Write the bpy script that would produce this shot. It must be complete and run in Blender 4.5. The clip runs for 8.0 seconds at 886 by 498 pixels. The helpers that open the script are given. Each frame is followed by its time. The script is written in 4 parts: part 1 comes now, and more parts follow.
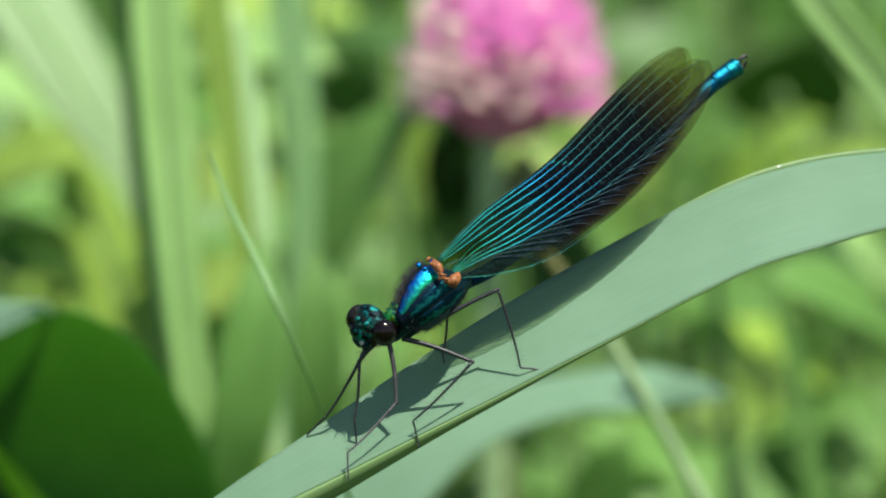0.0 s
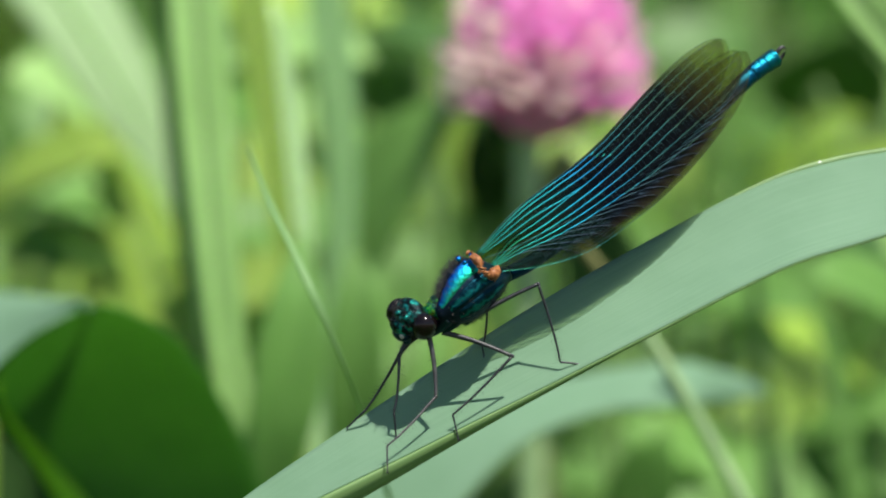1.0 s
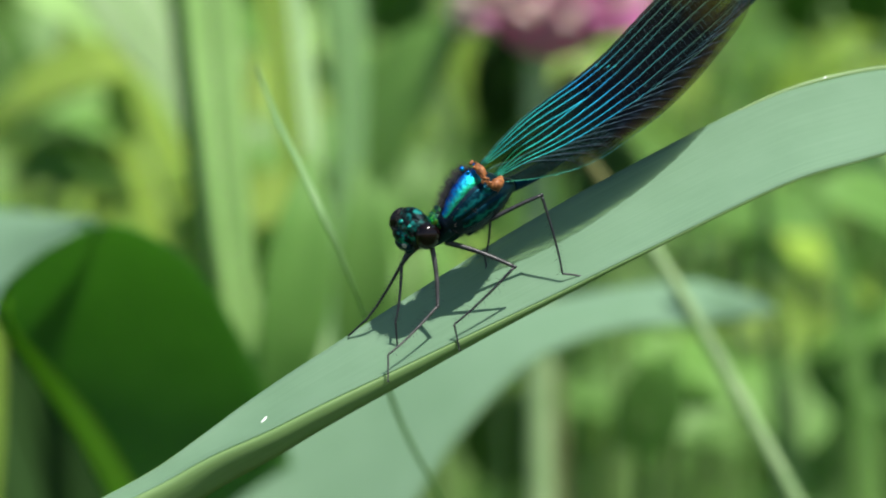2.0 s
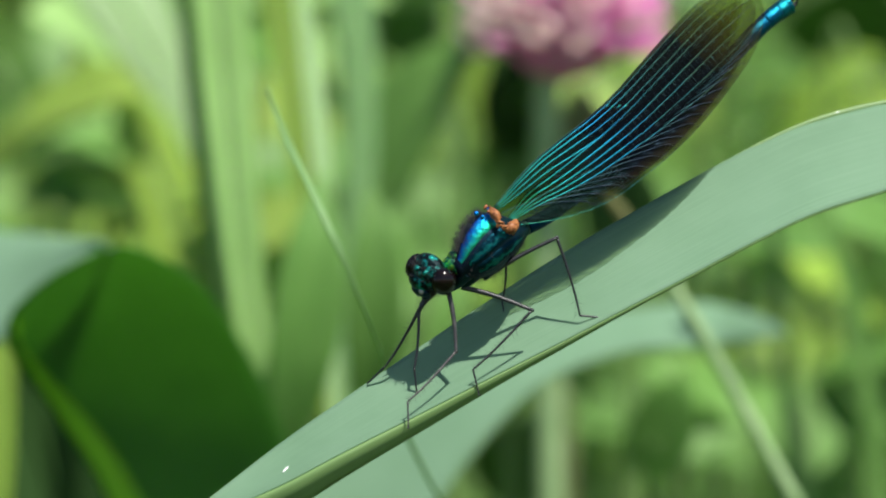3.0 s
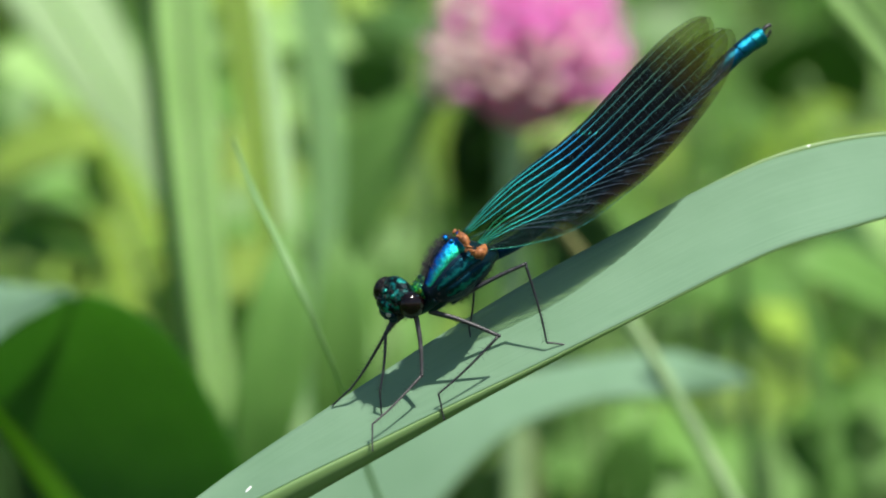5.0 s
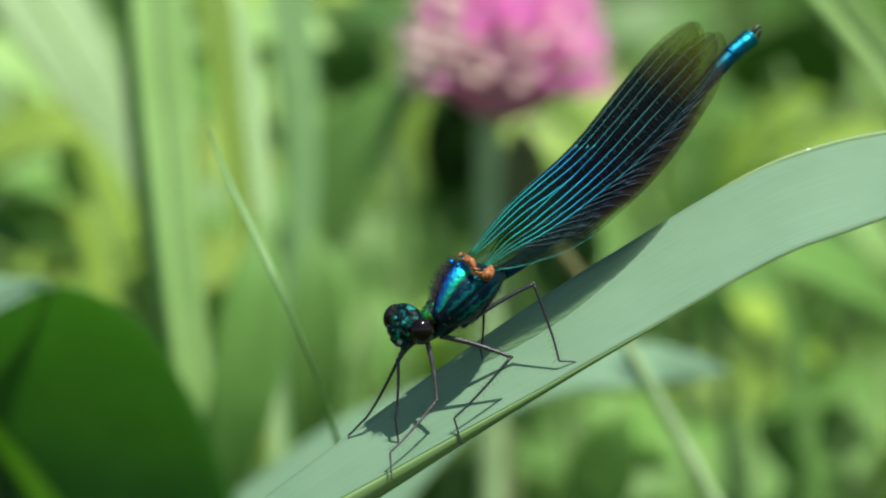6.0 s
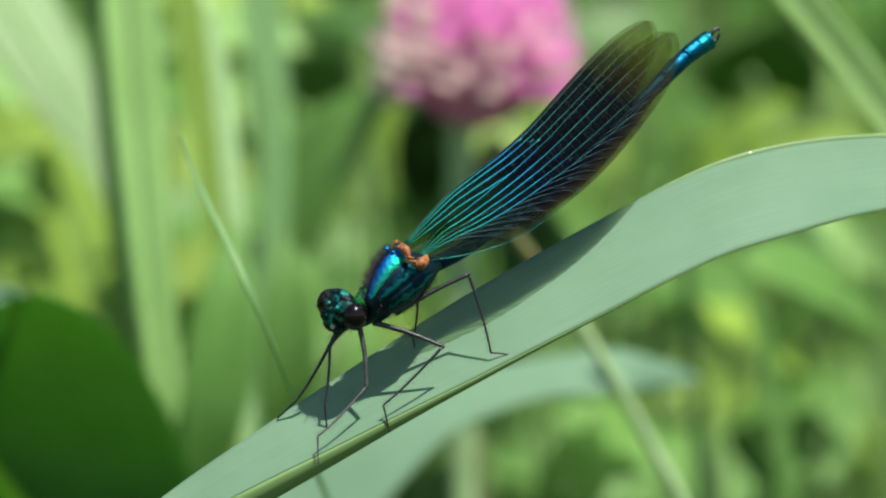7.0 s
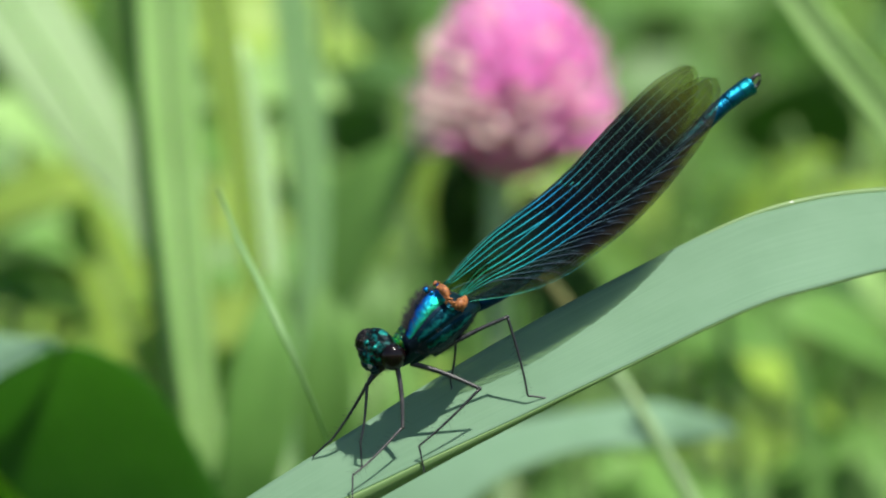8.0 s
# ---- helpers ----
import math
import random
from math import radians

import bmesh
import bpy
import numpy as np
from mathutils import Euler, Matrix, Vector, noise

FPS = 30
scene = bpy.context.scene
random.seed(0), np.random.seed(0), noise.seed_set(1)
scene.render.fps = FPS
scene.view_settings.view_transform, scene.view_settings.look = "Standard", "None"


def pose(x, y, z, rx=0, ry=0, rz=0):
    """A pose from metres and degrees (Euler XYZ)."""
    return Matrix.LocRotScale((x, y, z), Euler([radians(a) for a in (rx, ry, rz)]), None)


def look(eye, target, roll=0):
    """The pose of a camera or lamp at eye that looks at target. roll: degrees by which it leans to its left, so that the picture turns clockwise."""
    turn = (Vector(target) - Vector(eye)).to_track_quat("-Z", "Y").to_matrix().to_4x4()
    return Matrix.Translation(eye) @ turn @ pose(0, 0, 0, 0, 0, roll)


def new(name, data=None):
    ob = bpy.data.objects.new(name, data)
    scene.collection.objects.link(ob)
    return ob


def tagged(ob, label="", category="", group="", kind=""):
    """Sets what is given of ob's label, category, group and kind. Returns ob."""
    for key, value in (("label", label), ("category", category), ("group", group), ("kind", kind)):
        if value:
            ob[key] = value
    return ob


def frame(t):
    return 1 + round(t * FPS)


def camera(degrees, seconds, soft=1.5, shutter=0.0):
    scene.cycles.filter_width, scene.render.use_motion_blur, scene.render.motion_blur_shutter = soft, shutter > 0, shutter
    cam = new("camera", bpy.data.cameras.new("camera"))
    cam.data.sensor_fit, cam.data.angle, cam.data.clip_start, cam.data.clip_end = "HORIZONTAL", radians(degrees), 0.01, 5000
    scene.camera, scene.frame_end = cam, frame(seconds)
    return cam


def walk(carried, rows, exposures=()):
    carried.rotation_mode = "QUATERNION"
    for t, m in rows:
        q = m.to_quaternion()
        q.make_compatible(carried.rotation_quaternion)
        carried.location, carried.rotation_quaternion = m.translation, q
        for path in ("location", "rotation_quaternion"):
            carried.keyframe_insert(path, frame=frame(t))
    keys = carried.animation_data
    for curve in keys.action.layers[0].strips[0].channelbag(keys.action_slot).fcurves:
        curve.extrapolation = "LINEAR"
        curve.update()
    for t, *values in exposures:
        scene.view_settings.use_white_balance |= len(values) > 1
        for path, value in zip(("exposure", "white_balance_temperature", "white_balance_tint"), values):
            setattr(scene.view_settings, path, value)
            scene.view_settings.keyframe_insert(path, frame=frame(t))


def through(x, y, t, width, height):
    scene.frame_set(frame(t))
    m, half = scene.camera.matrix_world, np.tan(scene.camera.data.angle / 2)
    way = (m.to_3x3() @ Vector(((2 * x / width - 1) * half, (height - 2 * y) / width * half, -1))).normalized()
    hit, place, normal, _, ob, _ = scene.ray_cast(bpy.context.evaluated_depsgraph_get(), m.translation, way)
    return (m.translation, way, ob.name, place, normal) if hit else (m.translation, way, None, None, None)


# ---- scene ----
MM = 0.001
EYE_HEIGHT = 0.35
SUN_WAY = Vector((0.23, -0.38, 0.90)).normalized()

# ---- camera: hand-held on a long lens, half a metre from the insect ----
cam = camera(8.966, 8.0, soft=2.0)
cam.data.dof.use_dof = True
cam.data.dof.focus_distance = 0.500
cam.data.dof.aperture_fstop = 26.0

# seconds, tilt and pan in degrees from level and straight ahead
TURNS = [
    (0.0, 0.000, 0.000), (0.2, -0.155, 0.006), (0.5, -0.367, 0.395), (0.8, -0.138, 0.556), (1.0, -0.040, 0.395), (1.2, -0.252, 0.338), (1.5, -0.619, 0.395), (2.0, -0.865, 0.481),
    (2.2, -0.670, 0.567), (3.3, -0.642, 0.602), (3.5, -0.796, 0.688), (4.0, -0.722, 0.309), (4.5, -0.361, 0.286),
    (4.7, -0.218, 0.304), (5.8, -0.097, -0.052), (6.0, -0.235, -0.006), (6.5, -0.292, -0.424), (7.0, -0.160, -0.292), (7.2, 0.017, -0.138),
    (7.5, 0.212, 0.011), (8.0, 0.367, 0.092),
]
walk(cam, [(t, pose(0, -0.5, EYE_HEIGHT, 90 + tilt, 0, pan)) for t, tilt, pan in TURNS])

# ---- daylight ----
scene.view_settings.exposure = 0.72
world = bpy.data.worlds.new("sky")
scene.world = world
world.use_nodes = True
sky = world.node_tree.nodes.new("ShaderNodeTexSky")
sky.sky_type = "NISHITA"
sky.sun_disc = False
sky.sun_elevation = math.asin(SUN_WAY.z)
sky.sun_rotation = math.atan2(SUN_WAY.x, SUN_WAY.y)
world.node_tree.nodes["Background"].inputs["Strength"].default_value = 0.08
world.node_tree.links.new(sky.outputs["Color"], world.node_tree.nodes["Background"].inputs["Color"])
sun_data = bpy.data.lights.new("sun", "SUN")
sun_data.energy, sun_data.angle, sun_data.color = 4.5, radians(0.53), (1.0, 0.96, 0.88)
sun = new("sun", sun_data)
sun.matrix_world = look(SUN_WAY * 3, (0, 0, 0))


# ---- materials ----
def material(name):
    mat = bpy.data.materials.new(name)
    mat.use_nodes = True
    nodes = mat.node_tree.nodes
    return mat, nodes, mat.node_tree.links, nodes["Principled BSDF"], nodes["Material Output"]


def ramp(nodes, stops):
    node = nodes.new("ShaderNodeValToRGB")
    bar = node.color_ramp
    while len(bar.elements) < len(stops):
        bar.elements.new(0.5)
    for element, (place, colour) in zip(bar.elements, stops):
        element.position, element.color = place, (*colour, 1)
    return node


def mixer(nodes, links, factor, a, b, blend="MIX"):
    node = nodes.new("ShaderNodeMix")
    node.data_type, node.blend_type = "RGBA", blend
    for socket, value in ((node.inputs[0], factor), (node.inputs[6], a), (node.inputs[7], b)):
        if hasattr(value, "is_linked"):
            links.new(value, socket)
        elif isinstance(value, (int, float)):
            socket.default_value = value
        else:
            socket.default_value = (*value, 1)
    return node.outputs[2]


def noise_tex(nodes, links, scale, detail=3.0, vector=None, rough=0.55):
    node = nodes.new("ShaderNodeTexNoise")
    node.inputs["Scale"].default_value = scale
    node.inputs["Detail"].default_value = detail
    node.inputs["Roughness"].default_value = rough
    if vector is not None:
        links.new(vector, node.inputs["Vector"])
    return node.outputs["Fac"]


def leaf_material(name, dark, light, through=0.35, rough=0.5, veins=14.0, relief=0.25, glow=1.5, patch=60.0, gloss=0.35):
    """Leaf with long veins across its width (the first UV axis), blotches, sheen and light that shines through."""
    mat, nodes, links, shader, out = material(name)
    uv = nodes.new("ShaderNodeUVMap")
    coords = nodes.new("ShaderNodeTexCoord")
    split = nodes.new("ShaderNodeSeparateXYZ")
    links.new(uv.outputs["UV"], split.inputs[0])
    stretch = nodes.new("ShaderNodeMapping")
    stretch.inputs["Scale"].default_value = (veins * 3.0, 0.06, 1.0)
    links.new(uv.outputs["UV"], stretch.inputs["Vector"])
    streak = noise_tex(nodes, links, 1.0, 4.0, stretch.outputs["Vector"], 0.65)
    blotch = noise_tex(nodes, links, patch, 4.0, coords.outputs["Object"])
    wave = nodes.new("ShaderNodeMath")
    wave.operation = "MULTIPLY"
    links.new(split.outputs["X"], wave.inputs[0])
    wave.inputs[1].default_value = veins * 2 * math.pi
    sine = nodes.new("ShaderNodeMath")
    sine.operation = "SINE"
    links.new(wave.outputs[0], sine.inputs[0])
    mid = tuple((a + b) / 2 for a, b in zip(dark, light))
    tone = ramp(nodes, [(0.3, dark), (0.5, mid), (0.7, light)])
    links.new(streak, tone.inputs[0])
    tone_b = ramp(nodes, [(0.3, dark), (0.68, light)])
    links.new(blotch, tone_b.inputs[0])
    colour = mixer(nodes, links, 0.5, tone.outputs[0], tone_b.outputs[0])
    info = nodes.new("ShaderNodeObjectInfo")
    vary = nodes.new("ShaderNodeHueSaturation")
    swing = nodes.new("ShaderNodeMapRange")
    swing.inputs["To Min"].default_value, swing.inputs["To Max"].default_value = 0.86, 1.14
    links.new(info.outputs["Random"], swing.inputs["Value"])
    links.new(swing.outputs[0], vary.inputs["Value"])
    links.new(colour, vary.inputs["Color"])
    links.new(vary.outputs[0], shader.inputs["Base Color"])
    shader.inputs["Roughness"].default_value = rough
    shader.inputs["Specular IOR Level"].default_value = gloss
    height = nodes.new("ShaderNodeMath")
    height.operation = "ADD"
    links.new(sine.outputs[0], height.inputs[0])
    links.new(streak, height.inputs[1])
    bump = nodes.new("ShaderNodeBump")
    bump.inputs["Strength"].default_value = relief
    bump.inputs["Distance"].default_value = 0.00006
    links.new(height.outputs[0], bump.inputs["Height"])
    links.new(bump.outputs[0], shader.inputs["Normal"])
    shine = nodes.new("ShaderNodeBsdfTranslucent")
    bright = mixer(nodes, links, 1.0, vary.outputs[0], (glow, glow * 1.05, glow * 0.5), "MULTIPLY")
    links.new(bright, shine.inputs["Color"])
    mix = nodes.new("ShaderNodeMixShader")
    mix.inputs[0].default_value = through
    links.new(shader.outputs[0], mix.inputs[1])
    links.new(shine.outputs[0], mix.inputs[2])
    links.new(mix.outputs[0], out.inputs["Surface"])
    return mat


def metal_material(name, stops, rough=0.3, axis="Y", grain=1800.0, relief=0.35, metal=1.0, mottling=0.35):
    """Metallic cuticle whose colour runs over the plate, with fine pits."""
    mat, nodes, links, shader, out = material(name)
    uv = nodes.new("ShaderNodeUVMap")
    coords = nodes.new("ShaderNodeTexCoord")
    split = nodes.new("ShaderNodeSeparateXYZ")
    links.new(uv.outputs["UV"], split.inputs[0])
    wobble = noise_tex(nodes, links, grain * 0.5, 3.0, coords.outputs["Object"])
    add = nodes.new("ShaderNodeMath")
    add.operation = "MULTIPLY_ADD"
    links.new(wobble, add.inputs[0])
    add.inputs[1].default_value = mottling * 2
    links.new(split.outputs[axis], add.inputs[2])
    shift = nodes.new("ShaderNodeMath")
    shift.operation = "SUBTRACT"
    links.new(add.outputs[0], shift.inputs[0])
    shift.inputs[1].default_value = mottling
    colours = ramp(nodes, stops)
    links.new(shift.outputs[0], colours.inputs[0])
    links.new(colours.outputs[0], shader.inputs["Base Color"])
    shader.inputs["Metallic"].default_value = metal
    pits = noise_tex(nodes, links, grain, 4.0, coords.outputs["Object"])
    gloss = nodes.new("ShaderNodeMapRange")
    gloss.inputs["To Min"].default_value, gloss.inputs["To Max"].default_value = rough - 0.1, rough + 0.14
    links.new(pits, gloss.inputs["Value"])
    links.new(gloss.outputs[0], shader.inputs["Roughness"])
    bump = nodes.new("ShaderNodeBump")
    bump.inputs["Strength"].default_value = relief
    bump.inputs["Distance"].default_value = 0.0001
    links.new(pits, bump.inputs["Height"])
    links.new(bump.outputs[0], shader.inputs["Normal"])
    return mat


def plain_material(name, dark, light, rough=0.5, grain=900.0, relief=0.3, through=0.0, coat=0.0, gloss=0.5):
    mat, nodes, links, shader, out = material(name)
    coords = nodes.new("ShaderNodeTexCoord")
    spots = noise_tex(nodes, links, grain, 4.0, coords.outputs["Object"])
    tone = ramp(nodes, [(0.32, dark), (0.68, light)])
    links.new(spots, tone.inputs[0])
    links.new(tone.outputs[0], shader.inputs["Base Color"])
    shader.inputs["Roughness"].default_value = rough
    shader.inputs["Specular IOR Level"].default_value = gloss
    shader.inputs["Coat Weight"].default_value = coat
    shader.inputs["Coat Roughness"].default_value = 0.08
    bump = nodes.new("ShaderNodeBump")
    bump.inputs["Strength"].default_value = relief
    bump.inputs["Distance"].default_value = 0.25 / grain
    links.new(spots, bump.inputs["Height"])
    links.new(bump.outputs[0], shader.inputs["Normal"])
    if through:
        shine = nodes.new("ShaderNodeBsdfTranslucent")
        links.new(tone.outputs[0], shine.inputs["Color"])
        mix = nodes.new("ShaderNodeMixShader")
        mix.inputs[0].default_value = through
        links.new(shader.outputs[0], mix.inputs[1])
        links.new(shine.outputs[0], mix.inputs[2])
        links.new(mix.outputs[0], out.inputs["Surface"])
    return mat


def wing_material():
    """Smoky blue-black membrane, clear and olive at the base and the tip."""
    mat, nodes, links, shader, out = material("wing_membrane")
    uv = nodes.new("ShaderNodeUVMap")
    coords = nodes.new("ShaderNodeTexCoord")
    split = nodes.new("ShaderNodeSeparateXYZ")
    links.new(uv.outputs["UV"], split.inputs[0])
    mott = noise_tex(nodes, links, 700.0, 3.0, coords.outputs["Object"])
    wob = nodes.new("ShaderNodeMath")
    wob.operation = "MULTIPLY_ADD"
    links.new(mott, wob.inputs[0])
    wob.inputs[1].default_value = 0.12
    links.new(split.outputs["X"], wob.inputs[2])
    cover = ramp(nodes, [(0.06, (0.10,) * 3), (0.18, (0.45,) * 3), (0.34, (0.93,) * 3), (0.80, (0.94,) * 3), (0.93, (0.46,) * 3), (1.0, (0.28,) * 3)])
    links.new(wob.outputs[0], cover.inputs[0])
    rear = ramp(nodes, [(0.84, (1.0,) * 3), (0.95, (0.85,) * 3), (1.0, (0.60,) * 3)])
    links.new(split.outputs["Y"], rear.inputs[0])
    edged = mixer(nodes, links, 1.0, cover.outputs[0], rear.outputs[0], "MULTIPLY")
    # the clear corner behind the hinge
    corner = nodes.new("ShaderNodeMath")
    corner.operation = "MULTIPLY_ADD"
    links.new(wob.outputs[0], corner.inputs[0])
    corner.inputs[1].default_value = -1.1
    links.new(split.outputs["Y"], corner.inputs[2])
    clean = ramp(nodes, [(0.38, (1.0,) * 3), (0.52, (0.28,) * 3)])
    links.new(corner.outputs[0], clean.inputs[0])
    solid = mixer(nodes, links, 1.0, edged, clean.outputs[0], "MULTIPLY")
    tint = ramp(nodes, [(0.2, (0.006, 0.020, 0.012)), (0.45, (0.002, 0.003, 0.005)), (0.80, (0.003, 0.004, 0.004)), (0.97, (0.038, 0.033, 0.010))])
    links.new(wob.outputs[0], tint.inputs[0])
    brown = ramp(nodes, [(0.74, (0.0,) * 3), (0.98, (0.4,) * 3)])
    links.new(split.outputs["Y"], brown.inputs[0])
    hue = mixer(nodes, links, brown.outputs[0], tint.outputs[0], (0.045, 0.030, 0.014))
    links.new(hue, shader.inputs["Base Color"])
    shader.inputs["Roughness"].default_value = 0.30
    shader.inputs["Specular IOR Level"].default_value = 0.03
    shader.inputs["Specular Tint"].default_value = (0.25, 0.60, 1.0, 1)
    grid = nodes.new("ShaderNodeTexVoronoi")
    grid.inputs["Scale"].default_value = 2400.0
    links.new(coords.outputs["Object"], grid.inputs["Vector"])
    bump = nodes.new("ShaderNodeBump")
    bump.inputs["Strength"].default_value = 0.5
    bump.inputs["Distance"].default_value = 0.00005
    links.new(grid.outputs["Distance"], bump.inputs["Height"])
    links.new(bump.outputs[0], shader.inputs["Normal"])
    clear = nodes.new("ShaderNodeBsdfTransparent")
    clear.inputs["Color"].default_value = (0.86, 0.89, 0.64, 1)
    mix = nodes.new("ShaderNodeMixShader")
    links.new(solid, mix.inputs[0])
    links.new(clear.outputs[0], mix.inputs[1])
    links.new(shader.outputs[0], mix.inputs[2])
    links.new(mix.outputs[0], out.inputs["Surface"])
    return mat


REED = leaf_material("reed_leaf", (0.156, 0.280, 0.170), (0.226, 0.366, 0.246), 0.38, 0.62, 34.0, 0.12, 1.25, 90.0, 0.08)
RIM = leaf_material("reed_margin", (0.15, 0.27, 0.085), (0.23, 0.36, 0.14), 0.22, 0.45, 2.0, 0.2, 1.3)
PALE_GRASS = leaf_material("pale_grass", (0.25, 0.43, 0.125), (0.40, 0.59, 0.24), 0.38, 0.5, 9.0, 0.12, 1.45)
MID_GRASS = leaf_material("green_grass", (0.095, 0.232, 0.042), (0.205, 0.390, 0.095), 0.40, 0.5, 9.0, 0.15, 1.5)
SLIM_GRASS = leaf_material("slim_grass", (0.14, 0.28, 0.095), (0.23, 0.40, 0.16), 0.35, 0.5, 9.0, 0.12, 1.4)
SOFT_GRASS = leaf_material("soft_grass", (0.22, 0.43, 0.16), (0.34, 0.57, 0.27), 0.35, 0.5, 9.0, 0.12, 1.4)
# bright yellow-green that paints light shining through the bent blade's edge
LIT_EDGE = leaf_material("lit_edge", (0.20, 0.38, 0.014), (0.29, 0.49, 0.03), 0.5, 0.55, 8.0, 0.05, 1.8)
BLEACHED = leaf_material("bleached_grass", (0.34, 0.50, 0.24), (0.49, 0.65, 0.38), 0.38, 0.55, 9.0, 0.12, 1.4)
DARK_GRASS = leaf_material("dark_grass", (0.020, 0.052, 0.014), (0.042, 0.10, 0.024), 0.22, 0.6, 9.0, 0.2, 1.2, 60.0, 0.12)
STALK = leaf_material("dark_stalk", (0.035, 0.090, 0.026), (0.065, 0.150, 0.045), 0.2, 0.6, 9.0, 0.2, 1.2, 60.0, 0.12)
DEEP_LEAF = leaf_material("broad_blade", (0.046, 0.118, 0.032), (0.084, 0.182, 0.052), 0.52, 0.62, 30.0, 0.05, 3.2, 60.0, 0.15)
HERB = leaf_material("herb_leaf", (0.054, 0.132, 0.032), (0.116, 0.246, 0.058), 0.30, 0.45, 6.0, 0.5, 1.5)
LIME = leaf_material("lime_leaf", (0.24, 0.37, 0.050), (0.37, 0.51, 0.110), 0.42, 0.5, 6.0, 0.2, 1.80)
DRY_GRASS = leaf_material("withered_grass", (0.14, 0.17, 0.065), (0.22, 0.25, 0.11), 0.3, 0.6, 9.0, 0.15, 1.3)
STRAW = plain_material("straw_stem", (0.20, 0.33, 0.13), (0.31, 0.44, 0.21), 0.65, 300.0)
OCHRE = plain_material("ochre_stem_top", (0.065, 0.072, 0.016), (0.125, 0.130, 0.032), 0.7, 300.0)
STEM = plain_material("green_stem", (0.10, 0.20, 0.05), (0.20, 0.32, 0.09), 0.55, 300.0)
PETAL = plain_material("pink_petal", (0.88, 0.36, 0.70), (0.97, 0.62, 0.88), 0.55, 400.0, 0.3, 0.72)
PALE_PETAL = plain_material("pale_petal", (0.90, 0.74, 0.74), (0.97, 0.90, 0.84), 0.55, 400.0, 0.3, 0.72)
BLUE = metal_material("blue_cuticle", [(0.0, (0.003, 0.020, 0.136)), (0.22, (0.007, 0.082, 0.394)), (0.45, (0.007, 0.184, 0.435)), (0.66, (0.010, 0.313, 0.340)), (0.85, (0.014, 0.340, 0.204)), (1.0, (0.014, 0.177, 0.082))], 0.50, "Y", 2600.0, 0.9, 1.0, 0.30)
TEAL = metal_material("teal_cuticle", [(0.0, (0.003, 0.02, 0.03)), (0.35, (0.004, 0.03, 0.045)), (0.54, (0.010, 0.17, 0.165)), (0.70, (0.004, 0.04, 0.06)), (1.0, (0.002, 0.015, 0.02))], 0.44, "Y", 2200.0, 0.9, 1.0, 0.50)
INK = metal_material("blue_black_cuticle", [(0.0, (0.004, 0.012, 0.025)), (0.5, (0.006, 0.025, 0.045)), (1.0, (0.004, 0.03, 0.03))], 0.36, metal=0.8)
ABDOMEN = metal_material("abdomen_cuticle", [(0.0, (0.003, 0.020, 0.055)), (0.45, (0.004, 0.03, 0.08)), (0.75, (0.005, 0.09, 0.16)), (1.0, (0.008, 0.16, 0.18))], 0.34, "Y", 3500.0, 0.9, 1.0, 0.32)
def mottled_material(name, stops, rough, patch):
    """Dark cuticle with shining patches."""
    mat, nodes, links, shader, out = material(name)
    coords = nodes.new("ShaderNodeTexCoord")
    colours = ramp(nodes, stops)
    links.new(noise_tex(nodes, links, patch, 2.0, coords.outputs["Object"], 0.6), colours.inputs[0])
    links.new(colours.outputs[0], shader.inputs["Base Color"])
    shader.inputs["Metallic"].default_value, shader.inputs["Roughness"].default_value = 0.9, rough
    pits = noise_tex(nodes, links, 5200.0, 3.0, coords.outputs["Object"])
    bump = nodes.new("ShaderNodeBump")
    bump.inputs["Strength"].default_value, bump.inputs["Distance"].default_value = 0.8, 0.0001
    links.new(pits, bump.inputs["Height"])
    links.new(bump.outputs[0], shader.inputs["Normal"])
    return mat


FACE = mottled_material("green_face", [(0.44, (0.003, 0.008, 0.010)), (0.52, (0.005, 0.05, 0.045)), (0.60, (0.014, 0.25, 0.20)), (0.72, (0.018, 0.30, 0.32))], 0.40, 1500.0)
COLLAR = metal_material("collar_cuticle", [(0.0, (0.008, 0.06, 0.05)), (0.28, (0.02, 0.16, 0.09)), (0.44, (0.10, 0.55, 0.12)), (0.60, (0.42, 0.62, 0.06))], 0.36, "X", 4800.0, 0.8, 0.9, 0.75)
VEIN = metal_material("wing_vein", [(0.0, (0.018, 0.26, 0.17)), (0.22, (0.015, 0.29, 0.28)), (0.42, (0.014, 0.22, 0.42)), (0.54, (0.035, 0.20, 0.22)), (0.74, (0.060, 0.14, 0.10)), (1.0, (0.05, 0.06, 0.022))], 0.40, "X", 700.0, 0.2, 0.85, 0.16)
FINE_VEIN = metal_material("fine_vein", [(0.0, (0.020, 0.10, 0.085)), (0.25, (0.010, 0.055, 0.055)), (0.5, (0.004, 0.018, 0.030)), (1.0, (0.014, 0.020, 0.014))], 0.5, "X", 900.0, 0.2, 0.5, 0.25)
ARC_VEIN = metal_material("curved_vein", [(0.0, (0.020, 0.075, 0.085)), (0.45, (0.008, 0.022, 0.050)), (1.0, (0.020, 0.020, 0.020))], 0.45, "X", 900.0, 0.2, 0.6, 0.2)
MARGIN_VEIN = metal_material("margin_vein", [(0.0, (0.02, 0.22, 0.18)), (0.35, (0.02, 0.14, 0.14)), (0.55, (0.015, 0.03, 0.03)), (1.0, (0.03, 0.03, 0.012))], 0.45, "X", 900.0, 0.2, 0.7, 0.1)
WING = wing_material()
EYE = plain_material("eye_cuticle", (0.002, 0.0015, 0.0015), (0.007, 0.003, 0.003), 0.14, 2500.0, 0.02, gloss=0.3)
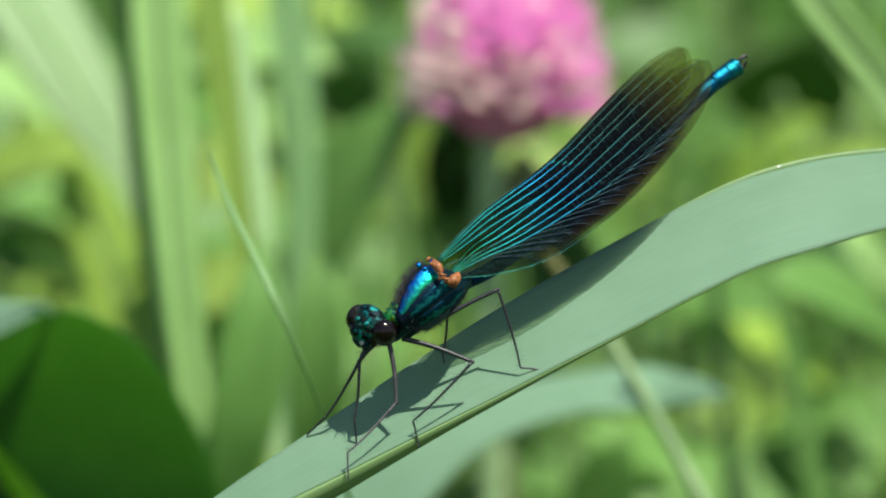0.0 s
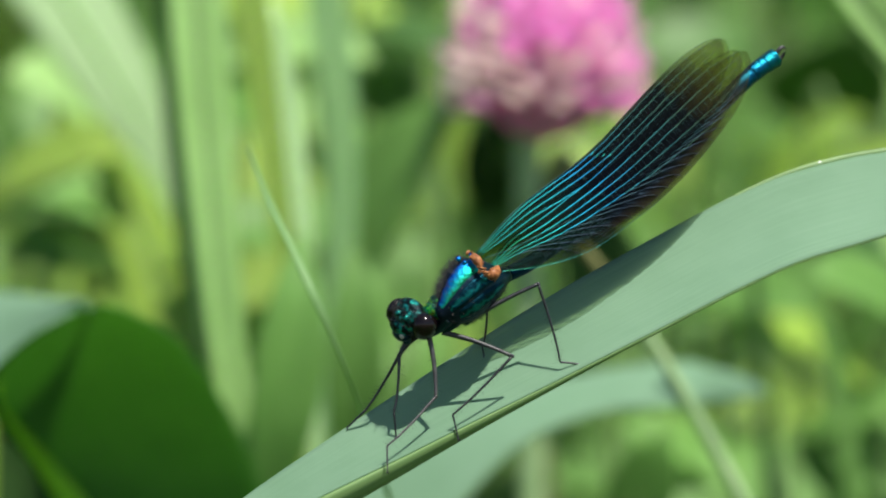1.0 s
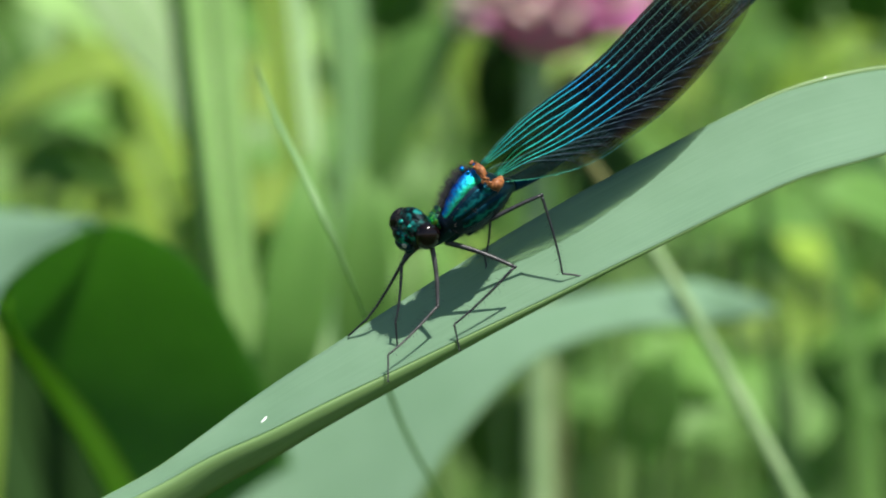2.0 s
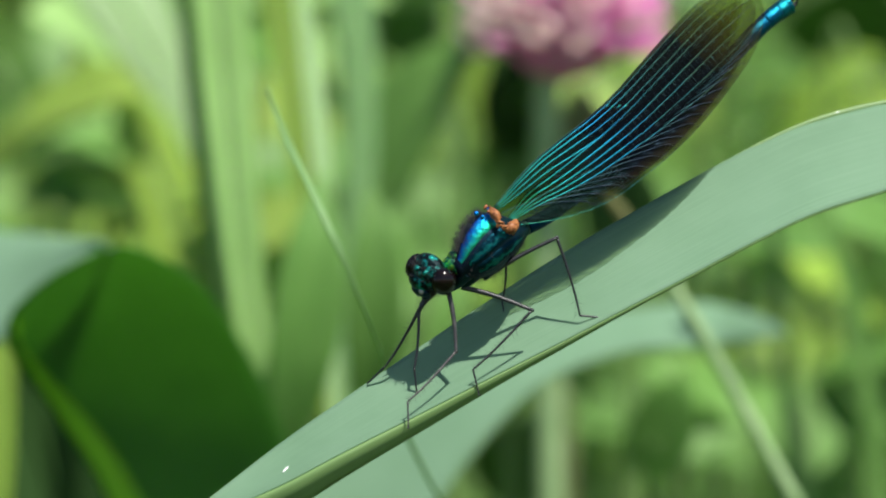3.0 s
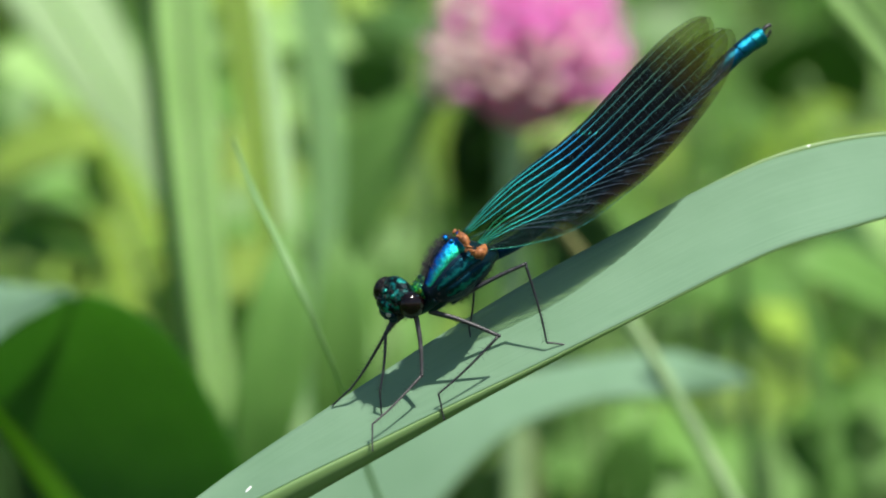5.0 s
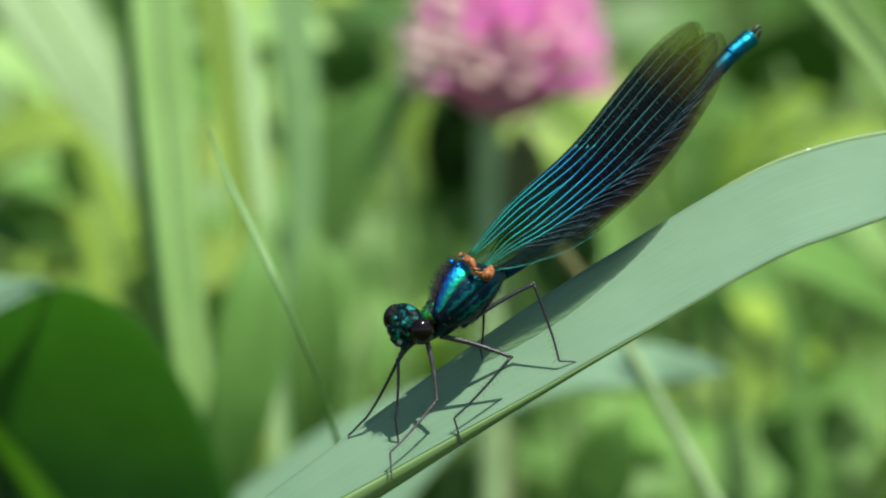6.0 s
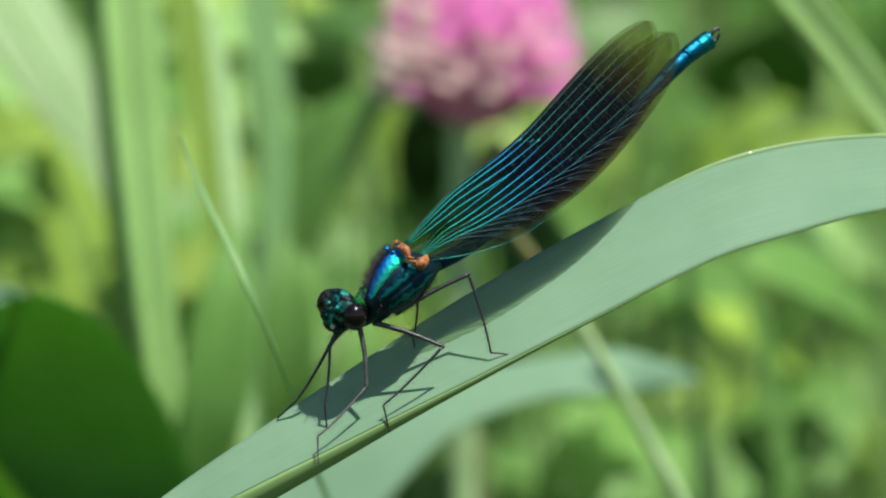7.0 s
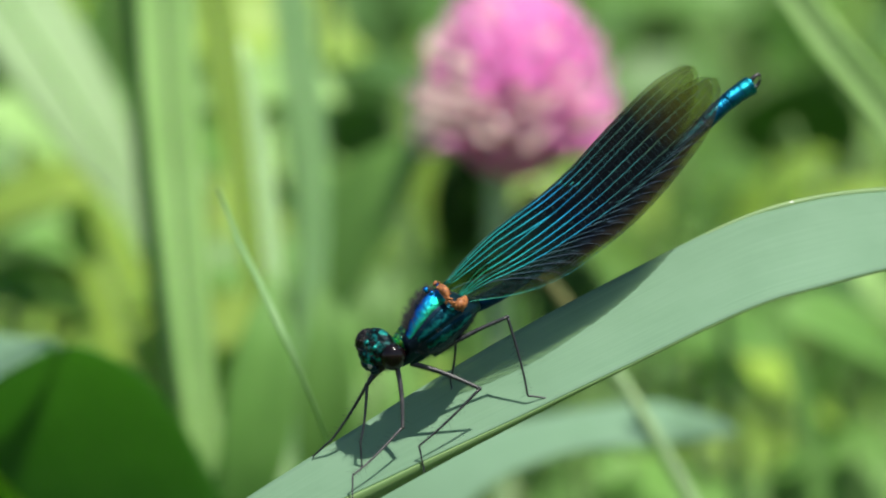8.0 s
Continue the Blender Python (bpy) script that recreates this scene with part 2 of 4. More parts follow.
ORANGE = plain_material("orange_sclerite", (0.07, 0.020, 0.009), (0.42, 0.16, 0.05), 0.5, 2400.0, 0.9, gloss=0.3)
LEG = plain_material("leg_cuticle", (0.007, 0.008, 0.010), (0.020, 0.021, 0.025), 0.42, 1500.0, 0.4)
# lighter copy of the leg colour for the sunlit foreleg, also on the claspers
PALE_LEG = plain_material("grey_leg_cuticle", (0.022, 0.021, 0.023), (0.060, 0.056, 0.056), 0.45, 1500.0, 0.4)
HAIR = plain_material("black_bristle", (0.010, 0.010, 0.010), (0.025, 0.024, 0.022), 0.5)
LIP_GLINT = plain_material("lip_glint", (0.30, 0.28, 0.25), (0.46, 0.44, 0.40), 0.35, 1800.0)
SOIL = plain_material("mossy_soil", (0.020, 0.030, 0.010), (0.055, 0.085, 0.022), 0.9, 45.0, 0.8)
WHITE_SPECK = plain_material("white_speck", (0.6, 0.62, 0.58), (0.8, 0.82, 0.78), 0.5)


# ---- shaping helpers, all in millimetres about the point at eye height below which the insect sits ----
def smooth(values, t):
    """Catmull-Rom through the values, t from 0 to 1."""
    n = len(values) - 1
    x = min(max(t, 0.0), 1.0) * n
    i = min(int(x), n - 1)
    f = x - i
    v = [Vector(values[min(max(j, 0), n)]) if hasattr(values[0], "__len__") else values[min(max(j, 0), n)] for j in (i - 1, i, i + 1, i + 2)]
    return 0.5 * (2 * v[1] + (v[2] - v[0]) * f + (2 * v[0] - 5 * v[1] + 4 * v[2] - v[3]) * f * f + (3 * v[1] - v[0] - 3 * v[2] + v[3]) * f ** 3)


def rooted(foot, spine):
    """The spine continued from its lowest point down to its root in the soil, in even steps."""
    pts = [Vector(p) for p in spine]
    step = (pts[1] - pts[0]).length
    start, foot = pts[0], Vector(foot)
    reach = (start - foot).length
    guide = start + (pts[0] - pts[1]).normalized() * reach * 0.45
    count = max(2, int(reach / step))
    low = []
    for i in range(count):
        k = i / count
        low.append(foot * (1 - k) ** 2 + guide * 2 * k * (1 - k) + start * k * k)
    return low + pts, count


def part(name, bm, mat, parent=None, label="", origin=(0, 0, 0), soft=True):
    """Links bm (millimetres) as one mesh object, about origin (millimetres)."""
    bmesh.ops.transform(bm, matrix=Matrix.Scale(MM, 4) @ Matrix.Translation(-Vector(origin)), verts=bm.verts)
    for face in bm.faces:
        face.smooth = soft
    mesh = bpy.data.meshes.new(name)
    bm.to_mesh(mesh)
    bm.free()
    mesh.materials.append(mat)
    ob = new(name, mesh)
    if parent is not None:
        ob.parent = parent
    if label:
        ob["label"] = label
    return ob


def place(ob, origin):
    ob.location = Vector(origin) * MM + Vector((0, 0, EYE_HEIGHT))
    return ob


def grid_mesh(bm, rows, closed=False, caps=False):
    """Faces over rows of points, each row (points, v); u runs along a row."""
    uv = bm.loops.layers.uv.verify()
    verts = [[bm.verts.new(p) for p in points] for points, _ in rows]
    n = len(verts[0])
    for i in range(len(rows) - 1):
        for j in range(n if closed else n - 1):
            k = (j + 1) % n
            face = bm.faces.new((verts[i][j], verts[i][k], verts[i + 1][k], verts[i + 1][j]))
            span = n if closed else n - 1
            for loop, (a, b) in zip(face.loops, ((j, i), (j + 1, i), (j + 1, i + 1), (j, i + 1))):
                loop[uv].uv = (a / span, rows[b][1])
    if caps:
        bm.faces.new(list(reversed(verts[0])))
        bm.faces.new(verts[-1])
    return verts


def tube(bm, points, radii, n=8, steps=None):
    """A round rod through the points; u runs along it."""
    steps = steps or len(points) - 1
    uv = bm.loops.layers.uv.verify()
    path = [smooth(points, i / steps) if steps != len(points) - 1 else Vector(points[i]) for i in range(steps + 1)]
    size = [smooth(radii, i / steps) for i in range(steps + 1)]
    side = None
    rings = []
    for i, p in enumerate(path):
        way = (path[min(i + 1, steps)] - path[max(i - 1, 0)]).normalized()
        if side is None:
            side = way.orthogonal().normalized()
        side = (side - way * side.dot(way)).normalized()
        other = way.cross(side)
        rings.append([bm.verts.new(p + (side * math.cos(a) + other * math.sin(a)) * max(size[i], 0.004)) for a in (2 * math.pi * k / n for k in range(n))])
    for i in range(steps):
        for k in range(n):
            face = bm.faces.new((rings[i][k], rings[i][(k + 1) % n], rings[i + 1][(k + 1) % n], rings[i + 1][k]))
            for loop, (a, b) in zip(face.loops, ((i, k), (i, k + 1), (i + 1, k + 1), (i + 1, k))):
                loop[uv].uv = (a / steps, b / n)
    bm.faces.new(list(reversed(rings[0])))
    bm.faces.new(rings[-1])


def egg(bm, centre, axes, u=20, v=12):
    """An ellipsoid with three half axes given as vectors."""
    uv = bm.loops.layers.uv.verify()
    c = Vector(centre)
    x, y, z = (Vector(a) for a in axes)
    rows = []
    for i in range(1, v):
        th = math.pi * i / v
        rows.append([bm.verts.new(c + x * math.sin(th) * math.cos(ph) + y * math.sin(th) * math.sin(ph) + z * math.cos(th)) for ph in (2 * math.pi * k / u for k in range(u))])
    top, bottom = bm.verts.new(c + z), bm.verts.new(c - z)
    for i in range(v - 2):
        for k in range(u):
            f = bm.faces.new((rows[i][k], rows[i + 1][k], rows[i + 1][(k + 1) % u], rows[i][(k + 1) % u]))
            for loop, (a, b) in zip(f.loops, ((k, i), (k, i + 1), (k + 1, i + 1), (k + 1, i))):
                loop[uv].uv = (a / u, (b + 1) / v)
    for k in range(u):
        bm.faces.new((top, rows[0][k], rows[0][(k + 1) % u]))
        bm.faces.new((bottom, rows[-1][(k + 1) % u], rows[-1][k]))


def bristle(bm, base, way, length, radius=0.018):
    way = Vector(way).normalized()
    side = way.orthogonal().normalized() * radius
    other = way.cross(side)
    b = Vector(base)
    foot = [bm.verts.new(b + side * math.cos(a) + other * math.sin(a)) for a in (0, 2.094, 4.189)]
    tip = bm.verts.new(b + way * length)
    for i in range(3):
        bm.faces.new((foot[i], foot[(i + 1) % 3], tip))


def ribbon(bm, spine, widths, facing, steps=40, fold=0.15, across=6, twist=0.0):
    """A grass blade along the spine; facing is the way its upper side looks at its root, fold how deep its channel is, twist its turn in degrees."""
    rows = []
    length = 0.0
    before = None
    for i in range(steps + 1):
        t = i / steps
        p = smooth(spine, t)
        way = (smooth(spine, min(t + 0.01, 1)) - smooth(spine, max(t - 0.01, 0))).normalized()
        side = way.cross(Vector(facing)).normalized()
        side = Matrix.Rotation(radians(twist * t), 3, way) @ side
        up = side.cross(way)
        w = max(smooth(widths, t), 0.05)
        if before is not None:
            length += (p - before).length
        before = p
        row = []
        for k in range(across + 1):
            q = 2 * k / across - 1
            row.append(p + side * (q * w / 2) + up * (abs(q) ** 1.4 * fold * w - fold * w * 0.5))
        rows.append((row, length))
    grid_mesh(bm, rows)


def thicken(ob, mm):
    mod = ob.modifiers.new("thickness", "SOLIDIFY")
    mod.thickness = mm * MM
    mod.offset = -1
    return ob


# ---- ground: a river bank that rises behind the insect ----
def ground_height(x, y):
    """Millimetres below eye height."""
    rise = min(max((y - 330) / 1500, 0), 1)
    rise = rise * rise * (3 - 2 * rise)
    far = max(y - 1830, 0)
    bumps = noise.noise((x / 180, y / 180, 0)) * 14 + noise.noise((x / 45, y / 45, 3)) * 4
    near = 1 if abs(x) < 5000 and -3000 < y < 6000 else 0
    return -EYE_HEIGHT / MM + 1250 * rise + far * 0.02 + bumps * near


def ground():
    xs = [-60000, -20000, -6000, -2500] + [-1500 + 60 * i for i in range(51)] + [2500, 6000, 20000, 60000]
    ys = [-60000, -20000, -6000, -2500, -1200] + [-700 + 55 * i for i in range(55)] + [3000, 5000, 9000, 20000, 60000]
    bm = bmesh.new()
    grid_mesh(bm, [([Vector((x, y, ground_height(x, y))) for x in xs], y) for y in ys])
    ob = part("ground", bm, SOIL)
    tagged(place(ob, (0, 0, 0)), "dark mossy soil of a sloping river bank", "ground", kind="structure")


ground()


def root_of(x, y):
    return Vector((x, y, ground_height(x, y) - 3))


# ---- the reed leaf under the insect ----
PIVOT = Vector((-5.05, 0.0, -7.10))
BACK = [(-54.40, -16, -59.00), (-41.44, -9, -37.27), (-27.65, -4.5, -27.70), (-20.14, -1.6, -21.98), (-11.82, 0.9, -16.33), (0.81, 4.7, -8.02), (10.97, 7.7, -1.98), (23.32, 11.3, 4.65), (31.64, 13.7, 7.60), (40.47, 16.2, 8.93), (51.73, 19.4, 8.62), (64.10, 22.8, 5.02), (75.91, 25, -2.05)]
FRONT = [(-53.69, -17.20, -59.43), (-40.11, -10.95, -37.77), (-26.45, -7.02, -28.59), (-18.05, -6.72, -24.39), (-9.29, -5.42, -19.93), (3.59, -2.58, -13.65), (14.14, -0.3, -8.34), (26.12, 3.3, -2.42), (33.93, 5.6, 0.20), (41.44, 7.8, 2.18), (50.34, 10.5, 3.37), (60.96, 14, 2.11), (74.98, 24, -2.83)]
MARGIN = [3.4, 3.3, 3.0, 2.2, 1.5, 0.60, 0.20, 0.08, 0.07, 0.06, 0.06, 0.06, 0.05]


def reed_point(t, q):
    """Upper side of the reed leaf: t along it, q from its front margin (0) to its back margin (1)."""
    f, b = smooth(FRONT, t), smooth(BACK, t)
    way = (smooth(BACK, min(t + 0.01, 1)) - smooth(BACK, max(t - 0.01, 0))).normalized()
    up = way.cross(b - f).normalized()
    wave = 0.10 * noise.noise((t * 16, q * 0.6, 5))
    return f.lerp(b, q) + up * (-0.55 * (1 - (2 * q - 1) ** 2) + wave), up, way


def reed_leaf(parent):
    bm = bmesh.new()
    rows, length, before = [], 0.0, None
    for i in range(161):
        t = i / 160
        row = [reed_point(t, k / 14)[0] for k in range(15)]
        if before is not None:
            length += (row[7] - before).length
        before = row[7]
        rows.append((row, length))
    grid_mesh(bm, rows)
    leaf = thicken(part("leaf_blade", bm, REED, parent, "long pale grey-green reed leaf with fine parallel veins", PIVOT), 0.16)
    # the front margin rolls under
    bm = bmesh.new()
    rows, length = [], 0.0
    for i in range(161):
        t = i / 160
        edge, up, way = reed_point(t, 0)
        out = (edge - reed_point(t, 0.12)[0]).normalized()
        w = smooth(MARGIN, t)
        r = 0.06 + 0.46 * w
        row = [edge + up * 0.03]
        for k in range(1, 6):
            a = radians(95) * k / 5
            row.append(edge + out * (math.sin(a) * r * 0.55 + 0.02) - up * ((1 - math.cos(a)) * r - 0.03))
        low = row[-1]
        for k in range(1, 4):
            row.append(low - up * (w * 0.62 * k / 3) - out * (0.10 * w * (k / 3) ** 2))
        rows.append((row, i * 1.1))
    grid_mesh(bm, rows)
    thicken(part("rolled_margin", bm, RIM, leaf, "yellow-green rolled leaf margin", PIVOT), 0.08)
    bm = bmesh.new()
    rim = [reed_point(i / 80, 1.0)[0] + reed_point(i / 80, 1.0)[1] * 0.01 for i in range(81)]
    tube(bm, rim, [0.09 + 0.05 * (1 + noise.noise((i * 0.35, 0, 7))) * min(i / 60, 1) + 0.20 * min(max(i - 45, 0) / 6, 1) for i in range(81)], 6)
    part("back_margin", bm, RIM, leaf, "thin yellow-green leaf margin", PIVOT)
    bm = bmesh.new()
    spot, up, way = reed_point(0.247, 0.45)
    side = up.cross(way)
    egg(bm, spot + up * 0.20, (way * 0.42 + side * 0.12, side * 0.13, up * 0.08), 12, 8)
    part("white_speck", bm, WHITE_SPECK, leaf, "small white speck", PIVOT)
    bm = bmesh.new()
    spot, up, way = reed_point(0.655, 1.0)
    egg(bm, spot + up * 0.22, (way * 0.30, up.cross(way) * 0.16, up * 0.10), 12, 8)
    part("white_speck", bm, WHITE_SPECK, leaf, "pale nick on the margin", PIVOT)
    return leaf


def reed_plant():
    foot = root_of(-58, -18)
    plant = tagged(place(new("reed_plant"), foot), "reed with a round green stem and a long arching leaf", "reed")
    bm = bmesh.new()
    tube(bm, [foot, foot.lerp(Vector((-57, -17.5, -150)), 0.6), Vector((-57, -17.5, -150)), Vector((-56.5, -17.5, -66)), Vector((-56, -17.5, -52))], [2.4, 2.3, 2.2, 2.0, 1.6], 14, 30)
    part("stem", bm, STEM, plant, origin=foot)
    bm = bmesh.new()
    tube(bm, [Vector((-57, -17.5, -110)), Vector((-56.8, -17.5, -80)), Vector((-56.3, -17.5, -62))], [2.5, 2.6, 2.4], 14, 12)
    part("leaf_sheath", bm, REED, plant, "pale green leaf sheath", origin=foot)
    return plant, foot, reed_leaf(plant)


REED_PLANT, REED_FOOT, REED_LEAF = reed_plant()

# ---- the damselfly ----
AFT = Vector((0.779, 0.365, 0.572)).normalized()
DORSAL = Vector((-0.56, -0.14, 0.82))
DORSAL = (DORSAL - AFT * DORSAL.dot(AFT)).normalized()
NEAR = AFT.cross(DORSAL)
if NEAR.y > 0:
    NEAR = -NEAR
THORAX = Vector((-1.35, -1.8, -4.24))

insect = tagged(place(new("damselfly"), PIVOT), "metallic blue-green damselfly with closed dark wings, perched on a reed leaf", "damselfly")


def limb(name, mat, parent, points, radii, spines=0, label="", rng=None, n=10, steps=14):
    bm = bmesh.new()
    tube(bm, points, radii, n, steps)
    ob = part(name, bm, mat, parent, label, PIVOT)
    if spines:
        bm = bmesh.new()
        for i in range(spines):
            t = 0.12 + 0.82 * (i + 0.5) / spines
            p = smooth(points, t)
            way = (Vector(points[-1]) - Vector(points[0])).normalized()
            for turn in (1.0, -1.0):
                side = way.cross(Vector((0, -1, 0.25))).normalized() * turn + way * 0.55 + Vector((0, -0.25, 0))
                bristle(bm, p, side, rng.uniform(0.45, 0.95), 0.023)
        part("leg_hair", bm, HAIR, parent, "fine black bristles", PIVOT)["kind"] = "stuff"
    return ob


def legs():
    rng = random.Random(4)
    # body joint, knee, heel, foot; thickness at the knee; greyer material painting the light on it
    plan = (
        ((-1.60, -2, -7.07), (4.84, -1.45, -3.59), (6.83, -1.15, -10.48), (9.49, -0.75, -10.78), 1.0, LEG),
        ((-3.58, -2.4, -7.86), (2.58, -3.35, -9.93), (-2.63, -4.2, -15.07), (-2.13, -4.25, -17.15), 1.0, LEG),
        ((-4.78, -2.5, -8.11), (-4.12, -3.4, -13.51), (-8.35, -5.7, -17.79), (-8.30, -6.15, -19.95), 0.95, PALE_LEG),
        ((-5.78, -1.4, -7.83), (-7.13, -1.2, -9.43), (-10.40, -0.2, -14.89), (-11.91, 0.35, -16.31), 1.15, LEG),
        ((-5.39, -1.4, -7.93), (-7.38, -1.4, -9.92), (-7.82, -2, -14.99), (-7.62, -1.75, -17.04), 1.1, LEG),
        ((-0.40, 0.7, -4.95), (0.35, 2.6, -5.58), (-0.05, 3, -9.31), (0.10, 2.95, -10.01), 0.9, LEG),
    )
    for order, side, (joint, knee, heel, foot, k, mat) in zip((2, 1, 0, 0, 1, 2), (1, 1, 1, -1, -1, -1), plan):
        joint, knee, heel, foot = (Vector(p) for p in (joint, knee, heel, foot))
        bm = bmesh.new()
        inner = thorax_point(0.10 + 0.17 * order, 2.75 if side > 0 else 3.55, 0.6)
        tube(bm, [inner, inner.lerp(joint, 0.5) - DORSAL * 0.1, joint], [0.62, 0.50, 0.30], 12, 12)
        leg = part("leg", bm, INK, insect, "slender black leg with bristles", PIVOT)
        bow = (knee - joint).cross(Vector((0, 1, 0))).normalized()
        if bow.z < 0:
            bow = -bow
        limb("femur", mat, leg, [joint, joint.lerp(knee, 0.35) + bow * 0.16, joint.lerp(knee, 0.7) + bow * 0.14, knee], [0.26 * k, 0.225 * k, 0.185 * k, 0.165 * k], 12, rng=rng)
        bm = bmesh.new()
        egg(bm, knee, (Vector((0.2 * k, 0, 0)), Vector((0, 0.2 * k, 0)), Vector((0, 0, 0.2 * k))), 10, 8)
        part("knee", bm, mat, leg, origin=PIVOT)
        sag = (heel - knee).cross(Vector((0, 1, 0))).normalized() * 0.12
        limb("tibia", mat, leg, [knee, knee.lerp(heel, 0.4) + sag, knee.lerp(heel, 0.75) + sag, heel], [0.14 * k, 0.115 * k, 0.10 * k, 0.085 * k], 16, rng=rng)
        limb("tarsus", mat, leg, [heel, heel.lerp(foot, 0.35) + Vector((0, 0, 0.03)), heel.lerp(foot, 0.7), foot], [0.105 * k, 0.085 * k, 0.08 * k, 0.07 * k], rng=rng)
        bm = bmesh.new()
        way = (foot - heel).normalized()
        for turn in (-1, 1):
            side = way.orthogonal().normalized() * 0.16 * turn
            tube(bm, [foot - way * 0.05, foot + way * 0.16 + side * 0.6, foot + way * 0.2 + side - Vector((0, 0, 0.12))], [0.06, 0.045, 0.012], 6)
        part("claw", bm, LEG, leg, origin=PIVOT)


def thorax_point(s, phi, grow=1.0):
    """s from the neck (0) to the abdomen (1), phi from the back towards the near side, in radians."""
    along = -3.75 + 7.9 * s
    tall = smooth([0.80, 1.72, 2.38, 2.60, 2.32, 1.45, 0.55], s) * grow
    wide = smooth([0.75, 1.40, 1.78, 1.90, 1.70, 1.20, 0.55], s) * grow
    up = math.cos(phi) * tall
    sink = smooth([-0.25, -0.1, 0.05, 0.10, -0.05, -0.55, -0.95], s)
    return THORAX + AFT * (along + up * 0.16) + DORSAL * (up + sink) + NEAR * (math.sin(phi) * wide)


def thorax():
    bm = bmesh.new()
    rows = []
    for i in range(29):
        s = i / 28
        rows.append(([thorax_point(s, 2 * math.pi * k / 48) for k in range(48)], s))
    grid_mesh(bm, rows, closed=True, caps=True)
    body = part("thorax", bm, INK, insect, "metallic blue and green thorax", PIVOT)
    for side in (1, -1):
        for name, lo, hi, s0, s1, lean, mat, label in (
            ("shoulder_plate", 0.42, 1.24, 0.03, 0.70, -0.10, BLUE, "shining blue plate turning green below"),
            ("side_plate", 1.29, 1.84, 0.10, 0.82, -0.16, TEAL, "shining teal plate"),
            ("lower_plate", 1.87, 2.46, 0.18, 0.86, -0.10, TEAL, "dark teal plate"),
        ):
            bm = bmesh.new()
            rows = []
            for i in range(21):
                a = i / 20
                phi = lo + (hi - lo) * a
                row = []
                for k in range(25):
                    b = k / 24
                    edge = (1 - abs(2 * a - 1) ** 5) * (1 - abs(2 * b - 1) ** 8)
                    s = s0 + (s1 - s0) * b
                    row.append(thorax_point(s, (phi + lean * (b - 0.5)) * side, 0.965 + 0.085 * edge))
                rows.append((row, a))
            if side < 0:
                rows = [(list(reversed(r)), v) for r, v in rows]
            grid_mesh(bm, rows)
            part(name, bm, mat, body, label, PIVOT)
    rng = random.Random(8)
    bm = bmesh.new()
    for _ in range(1100):
        s, phi = rng.uniform(0.02, 0.62), rng.gauss(0, 0.75)
        if abs(phi) > 0.42 and rng.random() < 0.55:
            continue
        p, q = thorax_point(s, phi, 1.0), thorax_point(s, phi, 1.4)
        way = (q - p).normalized() + Vector((rng.gauss(0, 0.35), rng.gauss(0, 0.35), rng.gauss(0, 0.35))) - AFT * 0.25
        bristle(bm, p, way, rng.uniform(0.35, 1.0), 0.021)
    for _ in range(420):
        s, phi = rng.uniform(0.05, 0.9), math.pi + rng.gauss(0, 0.55)
        p, q = thorax_point(s, phi, 1.0), thorax_point(s, phi, 1.4)
        way = (q - p).normalized() + Vector((rng.gauss(0, 0.4), rng.gauss(0, 0.4), rng.gauss(0, 0.4)))
        bristle(bm, p, way, rng.uniform(0.3, 0.7), 0.019)
    part("body_hair", bm, HAIR, body, "fine black hairs", PIVOT)["kind"] = "stuff"
    bm = bmesh.new()
    neck = Vector((-4.43, -2.2, -5.97))
    egg(bm, neck, (AFT * 0.75, NEAR * 1.2, DORSAL * 0.9), 18, 12)
    egg(bm, neck + AFT * 0.55 + DORSAL * 0.35 + NEAR * 0.3, (AFT * 0.6, NEAR * 1.0, DORSAL * 0.8), 18, 12)
    egg(bm, neck - DORSAL * 0.5 + NEAR * 0.75, (AFT * 0.5, NEAR * 0.45, DORSAL * 0.55), 14, 10)
    part("collar", bm, COLLAR, body, "green and yellow shining neck shield", PIVOT)
    bm = bmesh.new()
    egg(bm, neck + AFT * -0.6 - DORSAL * 0.2, (AFT * 0.7, NEAR * 0.5, DORSAL * 0.5), 14, 10)
    part("neck", bm, INK, body, origin=PIVOT)
    # the wing hinges, orange lumps in a bent row
    rng = random.Random(17)
    bm = bmesh.new()
    row = [(-1.09, -2.7, -0.99), (-0.80, -3.1, -1.23), (-0.40, -3.5, -1.69), (-0.15, -3.7, -2.24), (0.30, -3.6, -2.73), (0.80, -3.5, -2.83), (1.18, -3, -2.54), (1.34, -2.5, -2.09)]
    tube(bm, row, [0.10, 0.34, 0.42, 0.18, 0.24, 0.56, 0.44, 0.12], 10, 30)
    for k in range(40):
        p = smooth(row, (k + 0.5) / 40) + Vector((rng.gauss(0, 0.13), -0.10 + rng.gauss(0, 0.06), rng.gauss(0, 0.13)))
        size = rng.uniform(0.09, 0.24)
        egg(bm, p, ((AFT + DORSAL * rng.uniform(-0.8, 0.8)) * size * 1.3, NEAR * size * 0.7, (DORSAL - AFT * 0.3) * size * 0.8), 10, 7)
    tube(bm, [(0.99, -3.3, -2.83), (1.08, -3.2, -3.22), (1.03, -3.1, -3.47)], [0.2, 0.14, 0.05], 8, 8)
    part("wing_hinge", bm, ORANGE, body, "lumpy orange-brown wing hinge", PIVOT)
    bm = bmesh.new()
    for spot, size in (((-2.14, -2.6, -1.45), 0.25), ((-0.99, -3, -1.09), 0.24), ((-1.59, -3, -1.74), 0.2)):
        egg(bm, spot, (AFT * size, NEAR * size, DORSAL * size), 12, 8)
